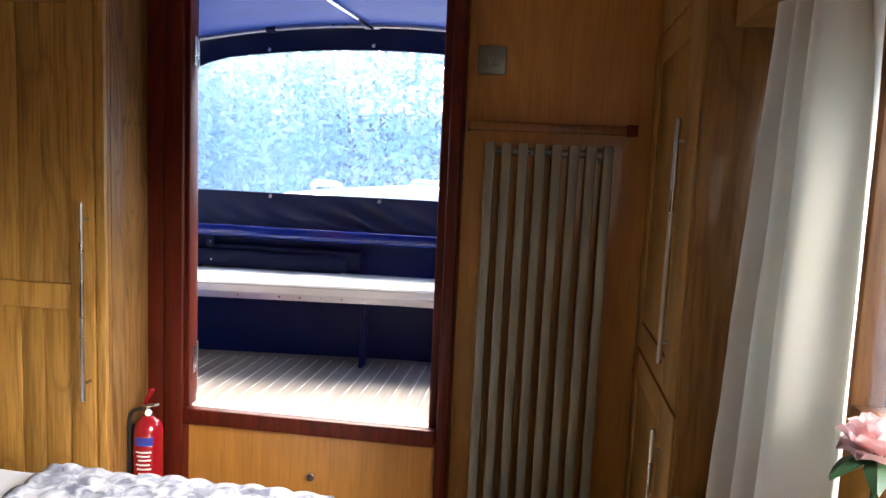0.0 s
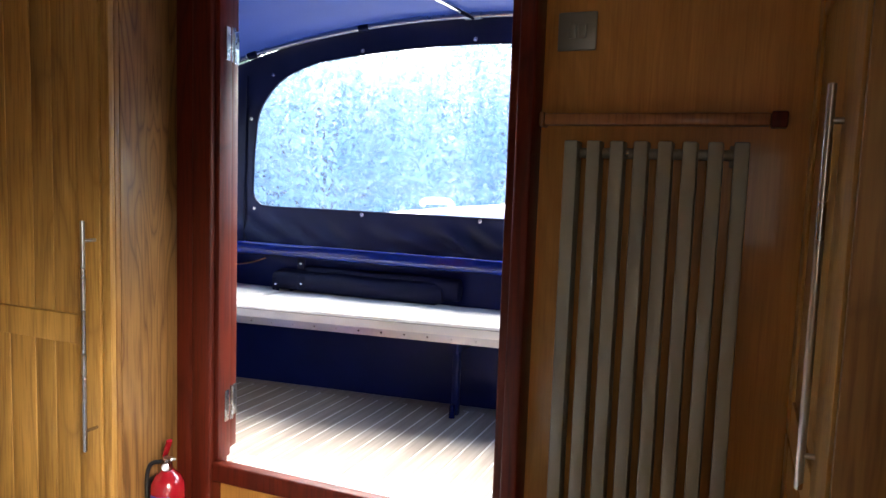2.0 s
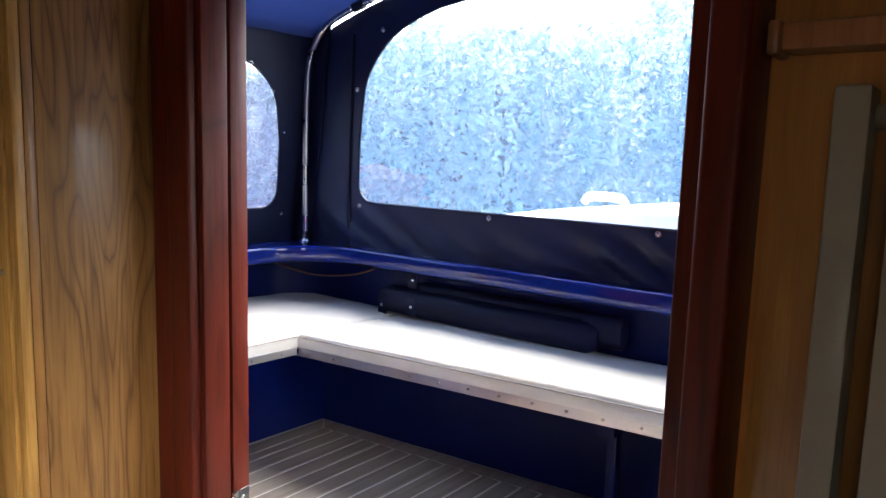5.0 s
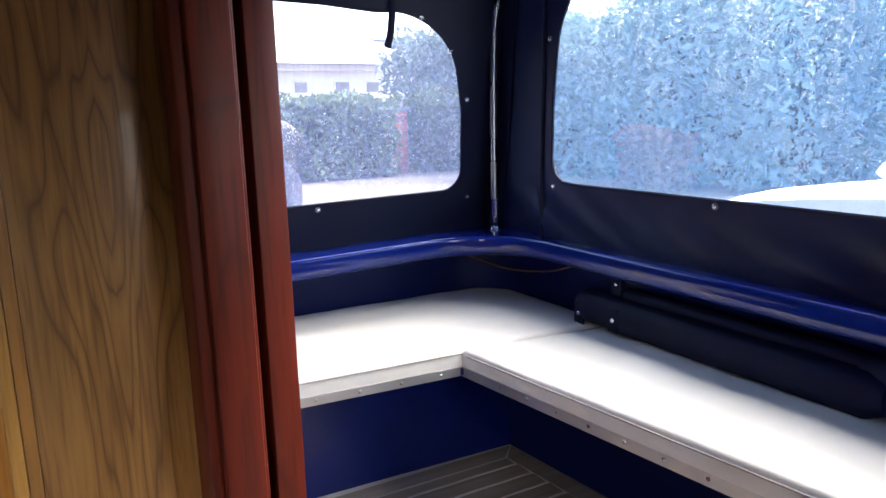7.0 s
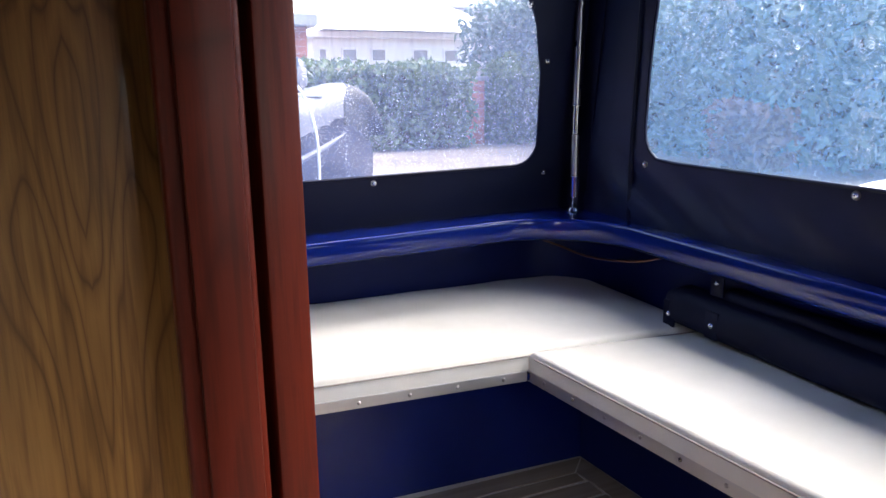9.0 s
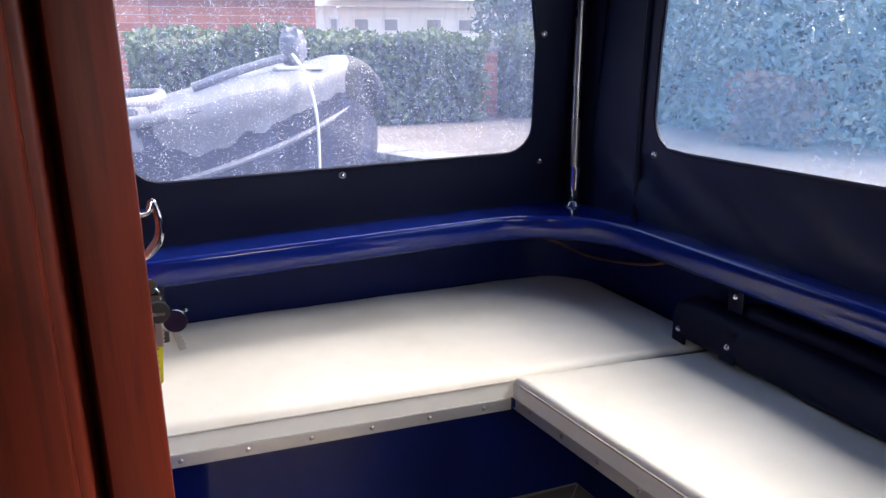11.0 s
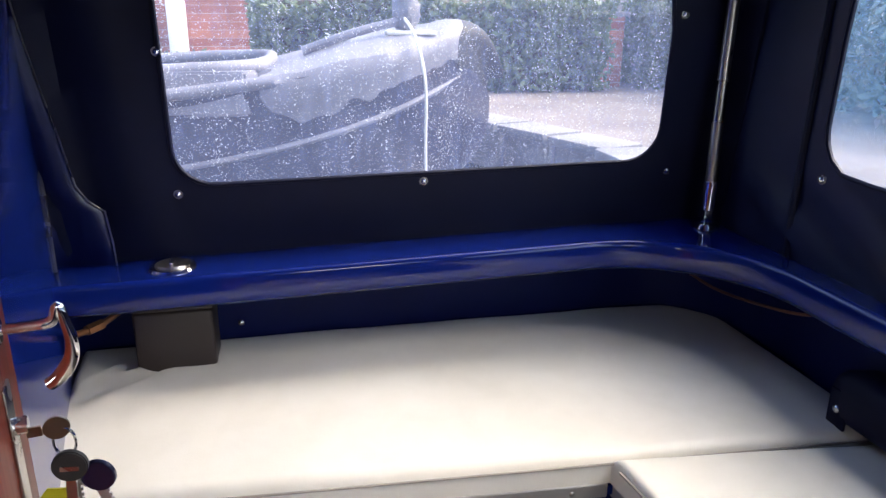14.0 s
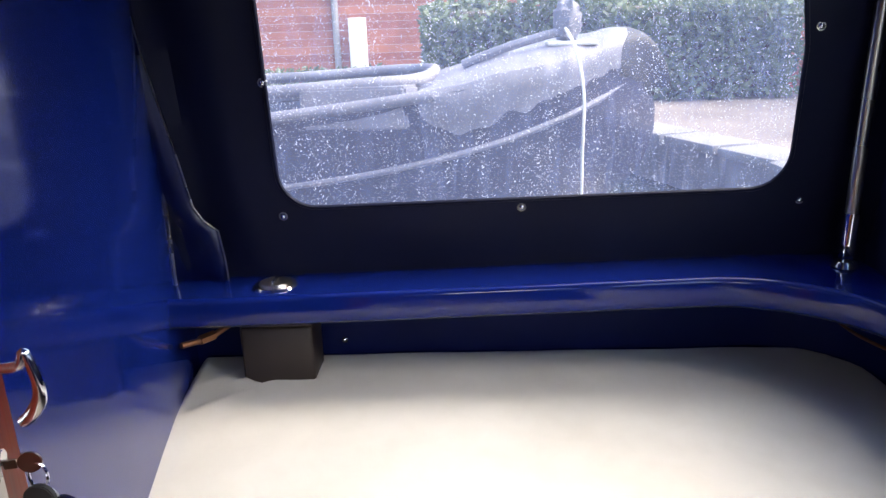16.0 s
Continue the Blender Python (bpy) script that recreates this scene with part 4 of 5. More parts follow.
def cushion(c, z0, z1, soft, label, seed, wrinkle=(), bay=None):
    """A boxed seat cushion on four corners (front a, front b, back b, back a), slightly crowned, piped along its front."""
    a, b, d, e = (Vector((*p, 0)) for p in c)
    def spread(n, length):
        edge = [soft * k / 5 / length for k in range(6)]
        mid = list(np.linspace(edge[-1], 1 - edge[-1], n))[1:-1]
        return edge + mid + [1 - t for t in edge[::-1]]
    lu, lv = (b - a).length, (e - a).length
    us, vs = spread(46, lu), spread(24, lv)
    bm = bmesh.new()
    g = []
    for s in us:
        row = []
        for t in vs:
            p = (a * (1 - s) + b * s) * (1 - t) + (e * (1 - s) + d * s) * t
            if bay and p.x < bay[0] and p.y > bay[1]:
                o = Vector((bay[0], bay[1], 0))
                if (p - o).length > bay[2]:
                    p = o + (p - o).normalized() * bay[2]
            m_e = min(s * lu, (1 - s) * lu, t * lv, (1 - t) * lv)
            q = max(0.0, soft - m_e)
            z = z1 - soft + math.sqrt(max(0.0, soft * soft - q * q))
            z += 0.010 * (math.sin(math.pi * s) * math.sin(math.pi * t)) ** 0.5 if 0 < s < 1 and 0 < t < 1 else 0.0
            z += (0.005 * noise.noise((p.x * 4, p.y * 4, seed)) + 0.0016 * noise.noise((p.x * 15, p.y * 11, seed + 4))) * min(1, m_e / soft)
            for wx, wy, wr, wa, wd in wrinkle:
                dx, dy = p.x - wx, p.y - wy
                rr_ = math.hypot(dx, dy)
                z += wd * math.exp(-(rr_ / wr) ** 2) * math.sin((dx * math.cos(wa) + dy * math.sin(wa)) * 190) * min(1, m_e / soft)
            row.append(bm.verts.new((p.x, p.y, z)))
        g.append(row)
    nu, nv = len(us), len(vs)
    for i in range(nu - 1):
        for j in range(nv - 1):
            bm.faces.new((g[i][j], g[i + 1][j], g[i + 1][j + 1], g[i][j + 1]))
    loop = [g[i][0] for i in range(nu)] + [g[-1][j] for j in range(1, nv)] + [g[i][-1] for i in range(nu - 2, -1, -1)] + [g[0][j] for j in range(nv - 2, 0, -1)]
    low = [bm.verts.new((v.co.x, v.co.y, z0)) for v in loop]
    for i in range(len(loop)):
        k = (i + 1) % len(loop)
        bm.faces.new((loop[i], loop[k], low[k], low[i]))
    bm.faces.new(low)
    root = thing("seat_cushion", ((a + d) / 2)[:2] + (z0,), label, "cushion", "cockpit seat cushions")
    part("cover", bm, VINYL, root)
    out = (e - a).normalized() * -0.001
    for p, q in ((a, b), (a, e)):
        part("piping", tube([p + (q - p) * t + out + Vector((0, 0, z1 - soft * 0.75)) for t in np.linspace(0.01, 0.99, 12)], 0.0019, 8), SEAM, root)
    return root


cushion([(-1.596, 2.235), (-1.520, 3.462), (-2.070, 3.462), (-2.070, 2.195)], 0.884, 0.930, 0.018, "cream vinyl cushion on the side bench, creased at one end", 3.0, [(-1.93, 2.30, 0.06, 2.3, 0.011), (-1.87, 2.27, 0.055, 1.9, 0.009)], (-1.90, 3.29, 0.168))
cushion([(-1.548, 3.016), (0.80, 3.290), (0.80, 3.465), (-1.500, 3.465)], 0.884, 0.928, 0.016, "cream vinyl cushion on the stern bench", 8.0)

# ---- things under the coaming ----
ctrl = thing("control_box", (-1.98, 2.378, 0.93), "dark brown plastic box under the coaming", "box")
part("housing", turned(box(-0.06, 0.030, -0.066, 0.066, 0.0, 0.114, 0.006, 3), Matrix.Translation((-1.975, 2.380, 0.926))), DARK_PLASTIC, ctrl)
part("lid", turned(box(-0.061, 0.031, -0.067, 0.067, 0.1145, 0.135, 0.004, 2), Matrix.Translation((-1.975, 2.380, 0.926))), DARK_PLASTIC, ctrl)
pipe = thing("gas_pipe", (-2.0, 2.26, 1.02), "thin brown pipe with a brass joint under the coaming", "pipe")
part("pipe_run", tube(bend([(-1.90, 2.225, 1.028), (-1.945, 2.26, 1.024), (-1.985, 2.30, 1.040), (-2.0, 2.33, 1.05)], 5), 0.0055, 10), COPPER, pipe)
part("joint", cyl((-1.930, 2.247, 1.0245), (-1.952, 2.266, 1.0255), 0.0095, n=6), COPPER, pipe)
wire = solo("loose_wire", tube(bend([(-2.035, 3.30, 1.06), (-2.01, 3.385, 1.025), (-1.93, 3.405, 1.014), (-1.85, 3.425, 1.016), (-1.74, 3.445, 1.033), (-1.66, 3.46, 1.06)], 6), 0.003, 8), COPPER, "thin brown wire hanging under the coaming", "wire")
stud = solo("press_stud", dome((-2.066, 2.484, 0.960), 0.007, 0.006, (1, 0, 0), 12), CHROME, "small bright press stud on the navy lining", "stud")
fitting = thing("coaming_fitting", (-1.885, 2.176, 1.075), "small chrome end fitting where the coaming meets the bulkhead", "fitting")
part("plate", box(-1.8855, -1.8815, 2.168, 2.182, 1.072, 1.112, 0.0015), CHROME, fitting)
part("screw", dome((-1.8812, 2.175, 1.092), 0.004, 0.002, (1, 0, 0), 10), STEEL, fitting)

roll = thing("rolled_bag", (-1.15, 3.44, 0.93), "rolled dark navy canvas cover fastened under the coaming", "bag")
def roll_body(x0, x1, y, z, ry, rz):
    bm = bmesh.new()
    n, rings = 20, []
    for k in range(25):
        t = k / 24
        x = x0 + (x1 - x0) * t
        e = min(1.0, 0.25 + min(t, 1 - t) * 22)
        ring = []
        for a in np.linspace(0, 2 * math.pi, n, endpoint=False):
            c, s = math.cos(a), math.sin(a)
            f = 1 + 0.10 * noise.noise((x * 7, c * 1.3, s * 1.3))
            p_ = 0.80
            ring.append(bm.verts.new((x, y + ry * f * e ** 0.3 * math.copysign(abs(c) ** p_, c), z + rz * f * e ** 0.3 * math.copysign(abs(s) ** p_, s))))
        rings.append(ring)
    for a, b in zip(rings, rings[1:]):
        for j in range(n):
            bm.faces.new((a[j], a[(j + 1) % n], b[(j + 1) % n], b[j]))
    bm.faces.new(rings[0]), bm.faces.new(rings[-1][::-1])
    return bm
part("roll", roll_body(-1.575, -0.76, 3.420, 0.978, 0.040, 0.046), BAG, roll)
part("upper_roll", roll_body(-1.44, -0.80, 3.440, 1.020, 0.022, 0.026), BAG, roll)
part("end_fold", roll_body(-0.82, -0.69, 3.435, 1.000, 0.028, 0.046), BAG, roll)
for x, y, z in ((-1.415, 3.3785, 0.972), (-1.440, 3.4130, 1.055), (-1.550, 3.383, 0.960)):
    part("stud", dome((x, y, z), 0.0065, 0.004, (0, -1, 0.1), 10), CHROME, roll)
    part("strap", box(x - 0.018, x + 0.018, y + 0.001, y + 0.006, z - 0.03, z + 0.03, 0.001), BAG, roll)

# ---- canopy ----
def arch_z(x):
    return 2.085 - 0.11 * (x + 0.665) ** 2


def corner(cx, cz, r, a0, a1, n=10):
    return [(cx + r * math.cos(radians(a)), cz + r * math.sin(radians(a))) for a in np.linspace(a0, a1, n)]


canopy = thing("canopy", (-0.665, 2.9, 1.12), "navy canvas cockpit canopy with clear rain-spotted windows", "canopy")
MID = -0.665
half = [(MID, 1.972)] + [(MID - d, 1.972 - 0.10 * d * d) for d in (0.15, 0.3, 0.45, 0.6, 0.7)]
half += [(p.x, p.z) for p in bend([(MID - 0.78, 0, 1.900), (MID - 0.87, 0, 1.862), (MID - 0.945, 0, 1.80), (MID - 1.003, 0, 1.71), (MID - 1.020, 0, 1.60)], 5)]
half += [(MID - 1.026, 1.50), (MID - 1.026, 1.385)] + corner(MID - 0.956, 1.368, 0.070, 180, 270)
half += [(MID - 0.5, 1.298), (MID, 1.298)]
inner = half + [(2 * MID - x, z) for x, z in half[-2:0:-1]]
outer = [(-1.955, 1.136), (-1.955, 1.80)] + [(MID - 1.29 * math.cos(a) ** 0.55, 1.80 + (arch_z(MID - 1.29 * math.cos(a) ** 0.55) - 1.80) * math.sin(a) ** 0.4) for a in np.linspace(0.1, 1.45, 12)] + [(MID, arch_z(MID))]
outer = outer + [(2 * MID - x, z) for x, z in outer[-2::-1]]


def stern_place(u, v, w):
    return (u, 3.405 + 0.03 * (v - 1.3) * (v > 1.3) + w, v)


def stern_folds(u, v):
    low = max(0.0, (1.31 - v) / 0.17)
    return 0.006 * noise.noise((u * 5, v * 5, 7.0)) + low * 0.032 * math.sin((u * 1.0 + v * 1.6) * 30 + 2 * noise.noise((u * 3, v * 2, 0))) * max(0, 0.75 * noise.noise((u * 2.2, 3, 1)) + 0.5)


bm, hem = ring_panel(outer, inner, stern_place, (MID, 1.62), 0.003, 10, 260, stern_folds)
stern = part("stern_panel", bm, CANVAS_STERN_LIT, canopy)
part("window_hem", tube([stern_place(u, v, -0.002) for u, v in hem], 0.0042, 6, closed=True), CANVAS, stern)


def film(outline, place, name, parent, material=PANE):
    bm = bmesh.new()
    bm.faces.new([bm.verts.new(place(u, v, 0.001)) for u, v in outline])
    ob = part(name, bm, material, parent, "clear window vinyl covered in raindrops", smooth=False)
    ob.visible_shadow = False
    return ob


film(hem, stern_place, "window_pane", stern, PANE_STERN)
snaps = [(-1.683, 1.287), (-1.136, 1.285), (-0.61, 1.285), (-0.08, 1.285), (0.353, 1.287), (-1.712, 1.684), (-1.60, 1.875), (-1.16, 1.962), (-0.665, 1.99), (-0.17, 1.962), (0.27, 1.875), (0.382, 1.684)]
for u, v in snaps:
    q = Vector(stern_place(u, v, -0.004))
    part("snap_ring", cyl(q + Vector((0, 0.003, 0)), q, 0.0085, 0.0075, 14), STEEL, stern)
    part("snap", dome(q, 0.0055, 0.004, (0, -1, 0), 10), CHROME, stern)
for x in (-1.735, 0.405):
    part("zip_welt", tube([stern_place(x, z, -0.003) for z in np.linspace(1.14, 1.87, 10)], 0.006, 8), CANVAS, stern)


def port_place(u, v, w):
    return (-1.990 + 0.12 * (v - 1.23) - w, u, v)


def port_folds(u, v):
    near = max(0.0, (2.42 - u) / 0.2)
    return 0.005 * noise.noise((u * 5, v * 5, 3.0)) + near * 0.02 * math.sin(u * 40 + 4 * v)


pin = [(2.402, 1.36), (2.402, 1.62)] + [(2.66 + 0.258 * math.cos(radians(a)), 1.60 + 0.185 * math.sin(radians(a))) for a in np.linspace(175, 95, 10)]
pin += [(2.85, 1.778), (3.0, 1.766)] + [(3.04 + 0.222 * math.cos(radians(a)), 1.575 + 0.195 * math.sin(radians(a))) for a in np.linspace(85, 5, 12)]
pin += [(3.278, 1.50), (3.282, 1.36)] + corner(3.217, 1.330, 0.066, 0, -85) + corner(2.468, 1.316, 0.066, -95, -175)
pout = [(2.16, 1.10), (2.155, 1.50), (2.15, 1.93), (2.8, 1.935), (3.41, 1.92), (3.408, 1.135), (2.9, 1.12)]
bm, hem2 = ring_panel(pout, pin, port_place, (2.85, 1.52), -0.003, 8, 220, port_folds)
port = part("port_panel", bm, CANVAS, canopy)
# a loose flap of the canopy laced to the bulkhead, with a stepped lower corner
bm = bmesh.new()
flap_edge = [(1.085, 2.296), (1.16, 2.295), (1.215, 2.290), (1.235, 2.266), (1.26, 2.252), (1.34, 2.240), (1.42, 2.226), (1.52, 2.212), (1.75, 2.195), (1.92, 2.19)]
g = []
for v, u1 in flap_edge:
    row = []
    for k in range(9):
        u = 2.172 + (u1 - 2.172) * k / 8
        row.append(bm.verts.new(port_place(u, v, -0.014 - 0.007 * math.sin(k * 0.9 + v * 7))))
    g.append(row)
for r0, r1 in zip(g, g[1:]):
    for k in range(8):
        bm.faces.new((r0[k], r0[k + 1], r1[k + 1], r1[k]))
flap = part("flap", bm, FLAP, canopy, "glossy navy flap at the canopy's forward edge")
md = flap.modifiers.new("thick", "SOLIDIFY")
md.thickness = 0.002
# Steel tube stands in for the bright wet edge of the flap.
part("flap_piping", tube([port_place(u1, v, -0.018 - 0.007 * math.sin(7.2 + v * 7)) for v, u1 in flap_edge], 0.0014, 6), STEEL, flap)
# Steel colour puts the highlight on the canvas edge into the welt.
part("welt", tube(bend([(-1.963, 2.204, 1.06), (-1.972, 2.203, 1.22), (-1.978, 2.202, 1.42), (-2.000, 2.198, 1.62), (-2.02, 2.194, 1.92)], 5), 0.0028, 6), STEEL, canopy, "thin welt down the canvas edge, steel-coloured for its glint")
part("window_hem", tube([port_place(u, v, -0.002) for u, v in hem2], 0.0042, 6, closed=True), CANVAS, port)
film(hem2, port_place, "window_pane", port)
for u, v in ((2.405, 1.236), (2.827, 1.242), (3.308, 1.244), (3.293, 1.532), (3.231, 1.668), (3.135, 1.752), (2.80, 1.812), (2.399, 1.47), (3.045, 1.80)):
    q = Vector(port_place(u, v, -0.004))
    part("snap_ring", cyl(q - Vector((0.003, 0, 0)), q, 0.0085, 0.0075, 14), STEEL, port)
    part("snap", dome(q, 0.0055, 0.004, (1, 0, 0), 10), CHROME, port)
part("strap", tube(bend([port_place(3.046, 1.803, -0.006), port_place(3.043, 1.76, -0.010), port_place(3.036, 1.71, -0.016), port_place(3.026, 1.672, -0.018)], 5), 0.0105, 8, flat=0.25), BAG, port, "black webbing strap")


bm = bmesh.new()
g = []
for i in range(41):
    x = -1.925 + 2.52 * i / 40
    edge = max(0.0, abs(x - MID) - 1.15) / 0.11
    y0 = 2.446 if x > -1.04 else 2.392 - 0.197 * (-1.045 - x)
    g.append([bm.verts.new((x, y0 + (3.43 - y0) * j / 20, arch_z(x) - 0.055 * edge ** 2 - 0.018 * math.sin(math.pi * j / 20) * (1 - edge * 0.5) + 0.005 * noise.noise((x * 3, j * 0.3, 5)))) for j in range(21)])
for i in range(40):
    for j in range(20):
        bm.faces.new((g[i][j], g[i + 1][j], g[i + 1][j + 1], g[i][j + 1]))
roof = part("roof", bm, CANVAS_ROOF, canopy, "taut blue canvas roof")


# Starboard side is out of view: mirrored from port to cut stray side light.
def starboard_place(u, v, w):
    x, y, z = port_place(u, v, w)
    return (2 * MID - x, y, z)


bm, hem3 = ring_panel([(2.476, 1.12), (2.476, 1.93), (3.41, 1.92), (3.408, 1.135)], [(max(u, 2.56), v) for u, v in pin], starboard_place, (2.95, 1.52), -0.003, 6, 160)
starboard = part("starboard_panel", bm, CANVAS, canopy)
film(hem3, starboard_place, "window_pane", starboard)
# gussets closing the two after corners
for place in (port_place, starboard_place):
    bm = bmesh.new()
    g = [[bm.verts.new(Vector(place(3.404, v, k)) + Vector((0, 0.006 * j, 0))) for j, k in ((0, 0.012), (0, -0.07), (1, -0.07), (1, 0.012))] for v in np.linspace(1.125, 1.93, 9)]
    for r0, r1 in zip(g, g[1:]):
        for j in range(4):
            bm.faces.new((r0[j], r0[(j + 1) % 4], r1[(j + 1) % 4], r1[j]))
    part("corner_gusset", bm, CANVAS, canopy)

hoop = thing("steel_hoop", (-1.92, 3.365, 1.14), "stainless steel hoop and ridge bar holding the canopy up", "hoop")
line = [(-1.921, 3.366, 1.185), (-1.925, 3.368, 1.45), (-1.926, 3.375, 1.72), (-1.905, 3.385, 1.83), (-1.84, 3.392, 1.905)]
line += [(x, 3.395, arch_z(x) - 0.012) for x in np.linspace(-1.72, 0.39, 16)]
line += [(0.51, 3.392, 1.905), (0.575, 3.385, 1.83), (0.596, 3.375, 1.72), (0.591, 3.366, 1.185)]
part("hoop", tube(bend(line, 4), 0.0105, 12), STEEL, hoop)
part("foot", cyl((-1.921, 3.366, 1.142), (-1.921, 3.366, 1.152), 0.022, 0.018, 18, soft=0.002), CHROME, hoop)
part("hinge_eye", box(-1.929, -1.913, 3.356, 3.376, 1.150, 1.185, 0.003), CHROME, hoop)
part("collar", cyl((-1.921, 3.366, 1.18), (-1.921, 3.3665, 1.235), 0.0135, n=14, soft=0.001), CHROME, hoop)
part("ridge_bar", cyl((-0.665, 3.385, 2.065), (-0.72, 2.20, 2.045), 0.0105, n=12), CHROME, hoop)
# Glossy tube added to carry a highlight along the fabric edge.
part("welt", tube([(-1.995, 2.185, 1.13), (-1.992, 2.172, 1.30), (-1.985, 2.165, 1.55), (-1.975, 2.16, 1.80)], 0.005, 8), NAVY, port)
part("tee_joint", cyl((-0.70, 3.393, 2.072), (-0.63, 3.393, 2.072), 0.016, n=14, soft=0.002), STEEL, hoop)
for x in (-1.69, -1.14, -0.19, 0.36):
    a_, b_ = (x - 0.022, 3.395, arch_z(x - 0.022) - 0.012), (x + 0.022, 3.395, arch_z(x + 0.022) - 0.012)
    part("sleeve", cyl(a_, b_, 0.0165, n=14), CANVAS, hoop)

# ---- outside ----
structure("water", slab([(-60, -60), (60, -60), (60, 4.85), (-8.4, 4.85), (-8.4, -40), (-60, -40)], 0.20, 0.26), WATER, "still grey canal water")
structure("ground", slab([(-300, -300), (300, -300), (300, 300), (-300, 300)], -1.2, -0.6), SOIL, "dark ground reaching the horizon")
structure("pavement", slab([(-80, 4.65), (-8.49, 4.65), (-8.49, 3.85), (-5.5, 4.9), (60, 4.9), (60, 60), (-80, 60)], -0.5, 0.64), PAVING, "wet paved towpath beyond the stern")
structure("pavement_far", slab([(-80, -60), (-8.5, -60), (-8.5, 4.64), (-80, 4.64)], -0.5, 0.64), PAVING, "wet paved bank across the water")
quay = thing("quay_edge", (-6.0, 4.55, 0.2), "pale stone coping along the canal edge", "", "", "structure")
for k in range(14):
    x0 = -9.0 + k * 0.62
    y0 = 4.66 - 0.35 * min(3.0, max(0.0, -5.6 - x0))
    turn = Matrix.Translation((x0, y0, 0)) @ Matrix.Rotation(math.atan(0.35) if x0 < -5.7 else 0.0, 4, "Z")
    part("coping_stone", turned(box(0, 0.608, 0.0, 0.40, 0.60, 0.675 + 0.006 * math.sin(k * 2.3), 0.02, 2), turn), STONE, quay)
    part("wall_stone", turned(box(0, 0.61, 0.08, 0.24, 0.1, 0.60, 0.012, 1), turn), STONE, quay)

structure("stern_platform", box(-1.9, 0.6, 3.605, 4.60, 0.50, 0.60, 0.01), NAVY, "navy platform across the stern")
tender = thing("white_tender", (-0.3, 4.05, 0.60), "small white dinghy carried on the stern platform", "dinghy")


def tender_ring(t):
    """One closed section of the dinghy, running across the stern: 0 at its low end, 1 at the other."""
    half = 0.42 * math.sin(math.pi * (0.10 + 0.62 * t)) ** 0.7
    top = 1.20 + 0.13 * min(1.0, t * 2.2) ** 0.7
    out = []
    for a in np.linspace(0, 2 * math.pi, 24, endpoint=False):
        c, q = math.cos(a), math.sin(a)
        z = top + 0.025 * (1 - abs(c) ** 2) if q > 0 else top - (top - 0.602) * abs(q) ** 0.8
        out.append((-1.55 + 2.3 * t, 4.10 + half * math.copysign(abs(c) ** 0.6, c), z))
    return out


bm = bmesh.new()
sections = [[bm.verts.new(p) for p in tender_ring(k / 24)] for k in range(25)]
for a_, b_ in zip(sections, sections[1:]):
    for j in range(24):
        bm.faces.new((a_[j], a_[(j + 1) % 24], b_[(j + 1) % 24], b_[j]))
bm.faces.new(sections[0]), bm.faces.new(sections[-1][::-1])
part("hull", bm, ROOF_WHITE, tender)
part("cockpit_rim", tube([(-0.15 + 0.42 * math.cos(a), 4.08 + 0.2 * math.sin(a), 1.362) for a in np.linspace(0, 2 * math.pi, 32, endpoint=False)], 0.016, 8, closed=True), LABEL_BLUE, tender, "blue rim round the seat well")
part("cleat", tube(bend([(-1.12, 3.98, 1.315), (-1.10, 3.98, 1.336), (-1.04, 3.98, 1.340), (-0.98, 3.98, 1.336), (-0.96, 3.98, 1.315)], 4), 0.016, 8), ROOF_WHITE, tender)

boat = thing("moored_boat", (-6.2, 1.0, 0.26), "small dark grey motor boat moored opposite with a covered bow", "boat")


def hull_at(t):
    """Half beam, keel and sheer heights along the boat, 0 at the stern and 1 at the stem."""
    w = 0.92 * (1 - max(0.0, (t - 0.62) / 0.38) ** 3.4)
    return w, -0.05 + 0.36 * max(0.0, (t - 0.8) / 0.2) ** 2, 0.85 + 0.55 * t ** 2.2 - 0.34 * max(0.0, (t - 0.925) / 0.075) ** 3


def hull_y(t):
    return -2.6 + 6.9 * t


bm = bmesh.new()
g = []
for k in range(41):
    t = k / 40
    w, keel, sheer = hull_at(t)
    row = []
    for j in range(17):
        a = -1 + j / 8
        q = abs(a)
        row.append(bm.verts.new((-6.25 + math.copysign(w * q ** 0.45, a), hull_y(t) - 0.14 * q ** 4 * t ** 9 - 0.45 * (1 - q) ** 1.4 * t ** 6, keel + (sheer - keel) * q ** 1.7)))
    g.append(row)
for r0, r1 in zip(g, g[1:]):
    for j in range(16):
        bm.faces.new((r0[j], r0[j + 1], r1[j + 1], r1[j]))
bm.faces.new(g[0])
bmesh.ops.remove_doubles(bm, verts=bm.verts, dist=0.0005)
part("hull", bm, GREY_HULL, boat)


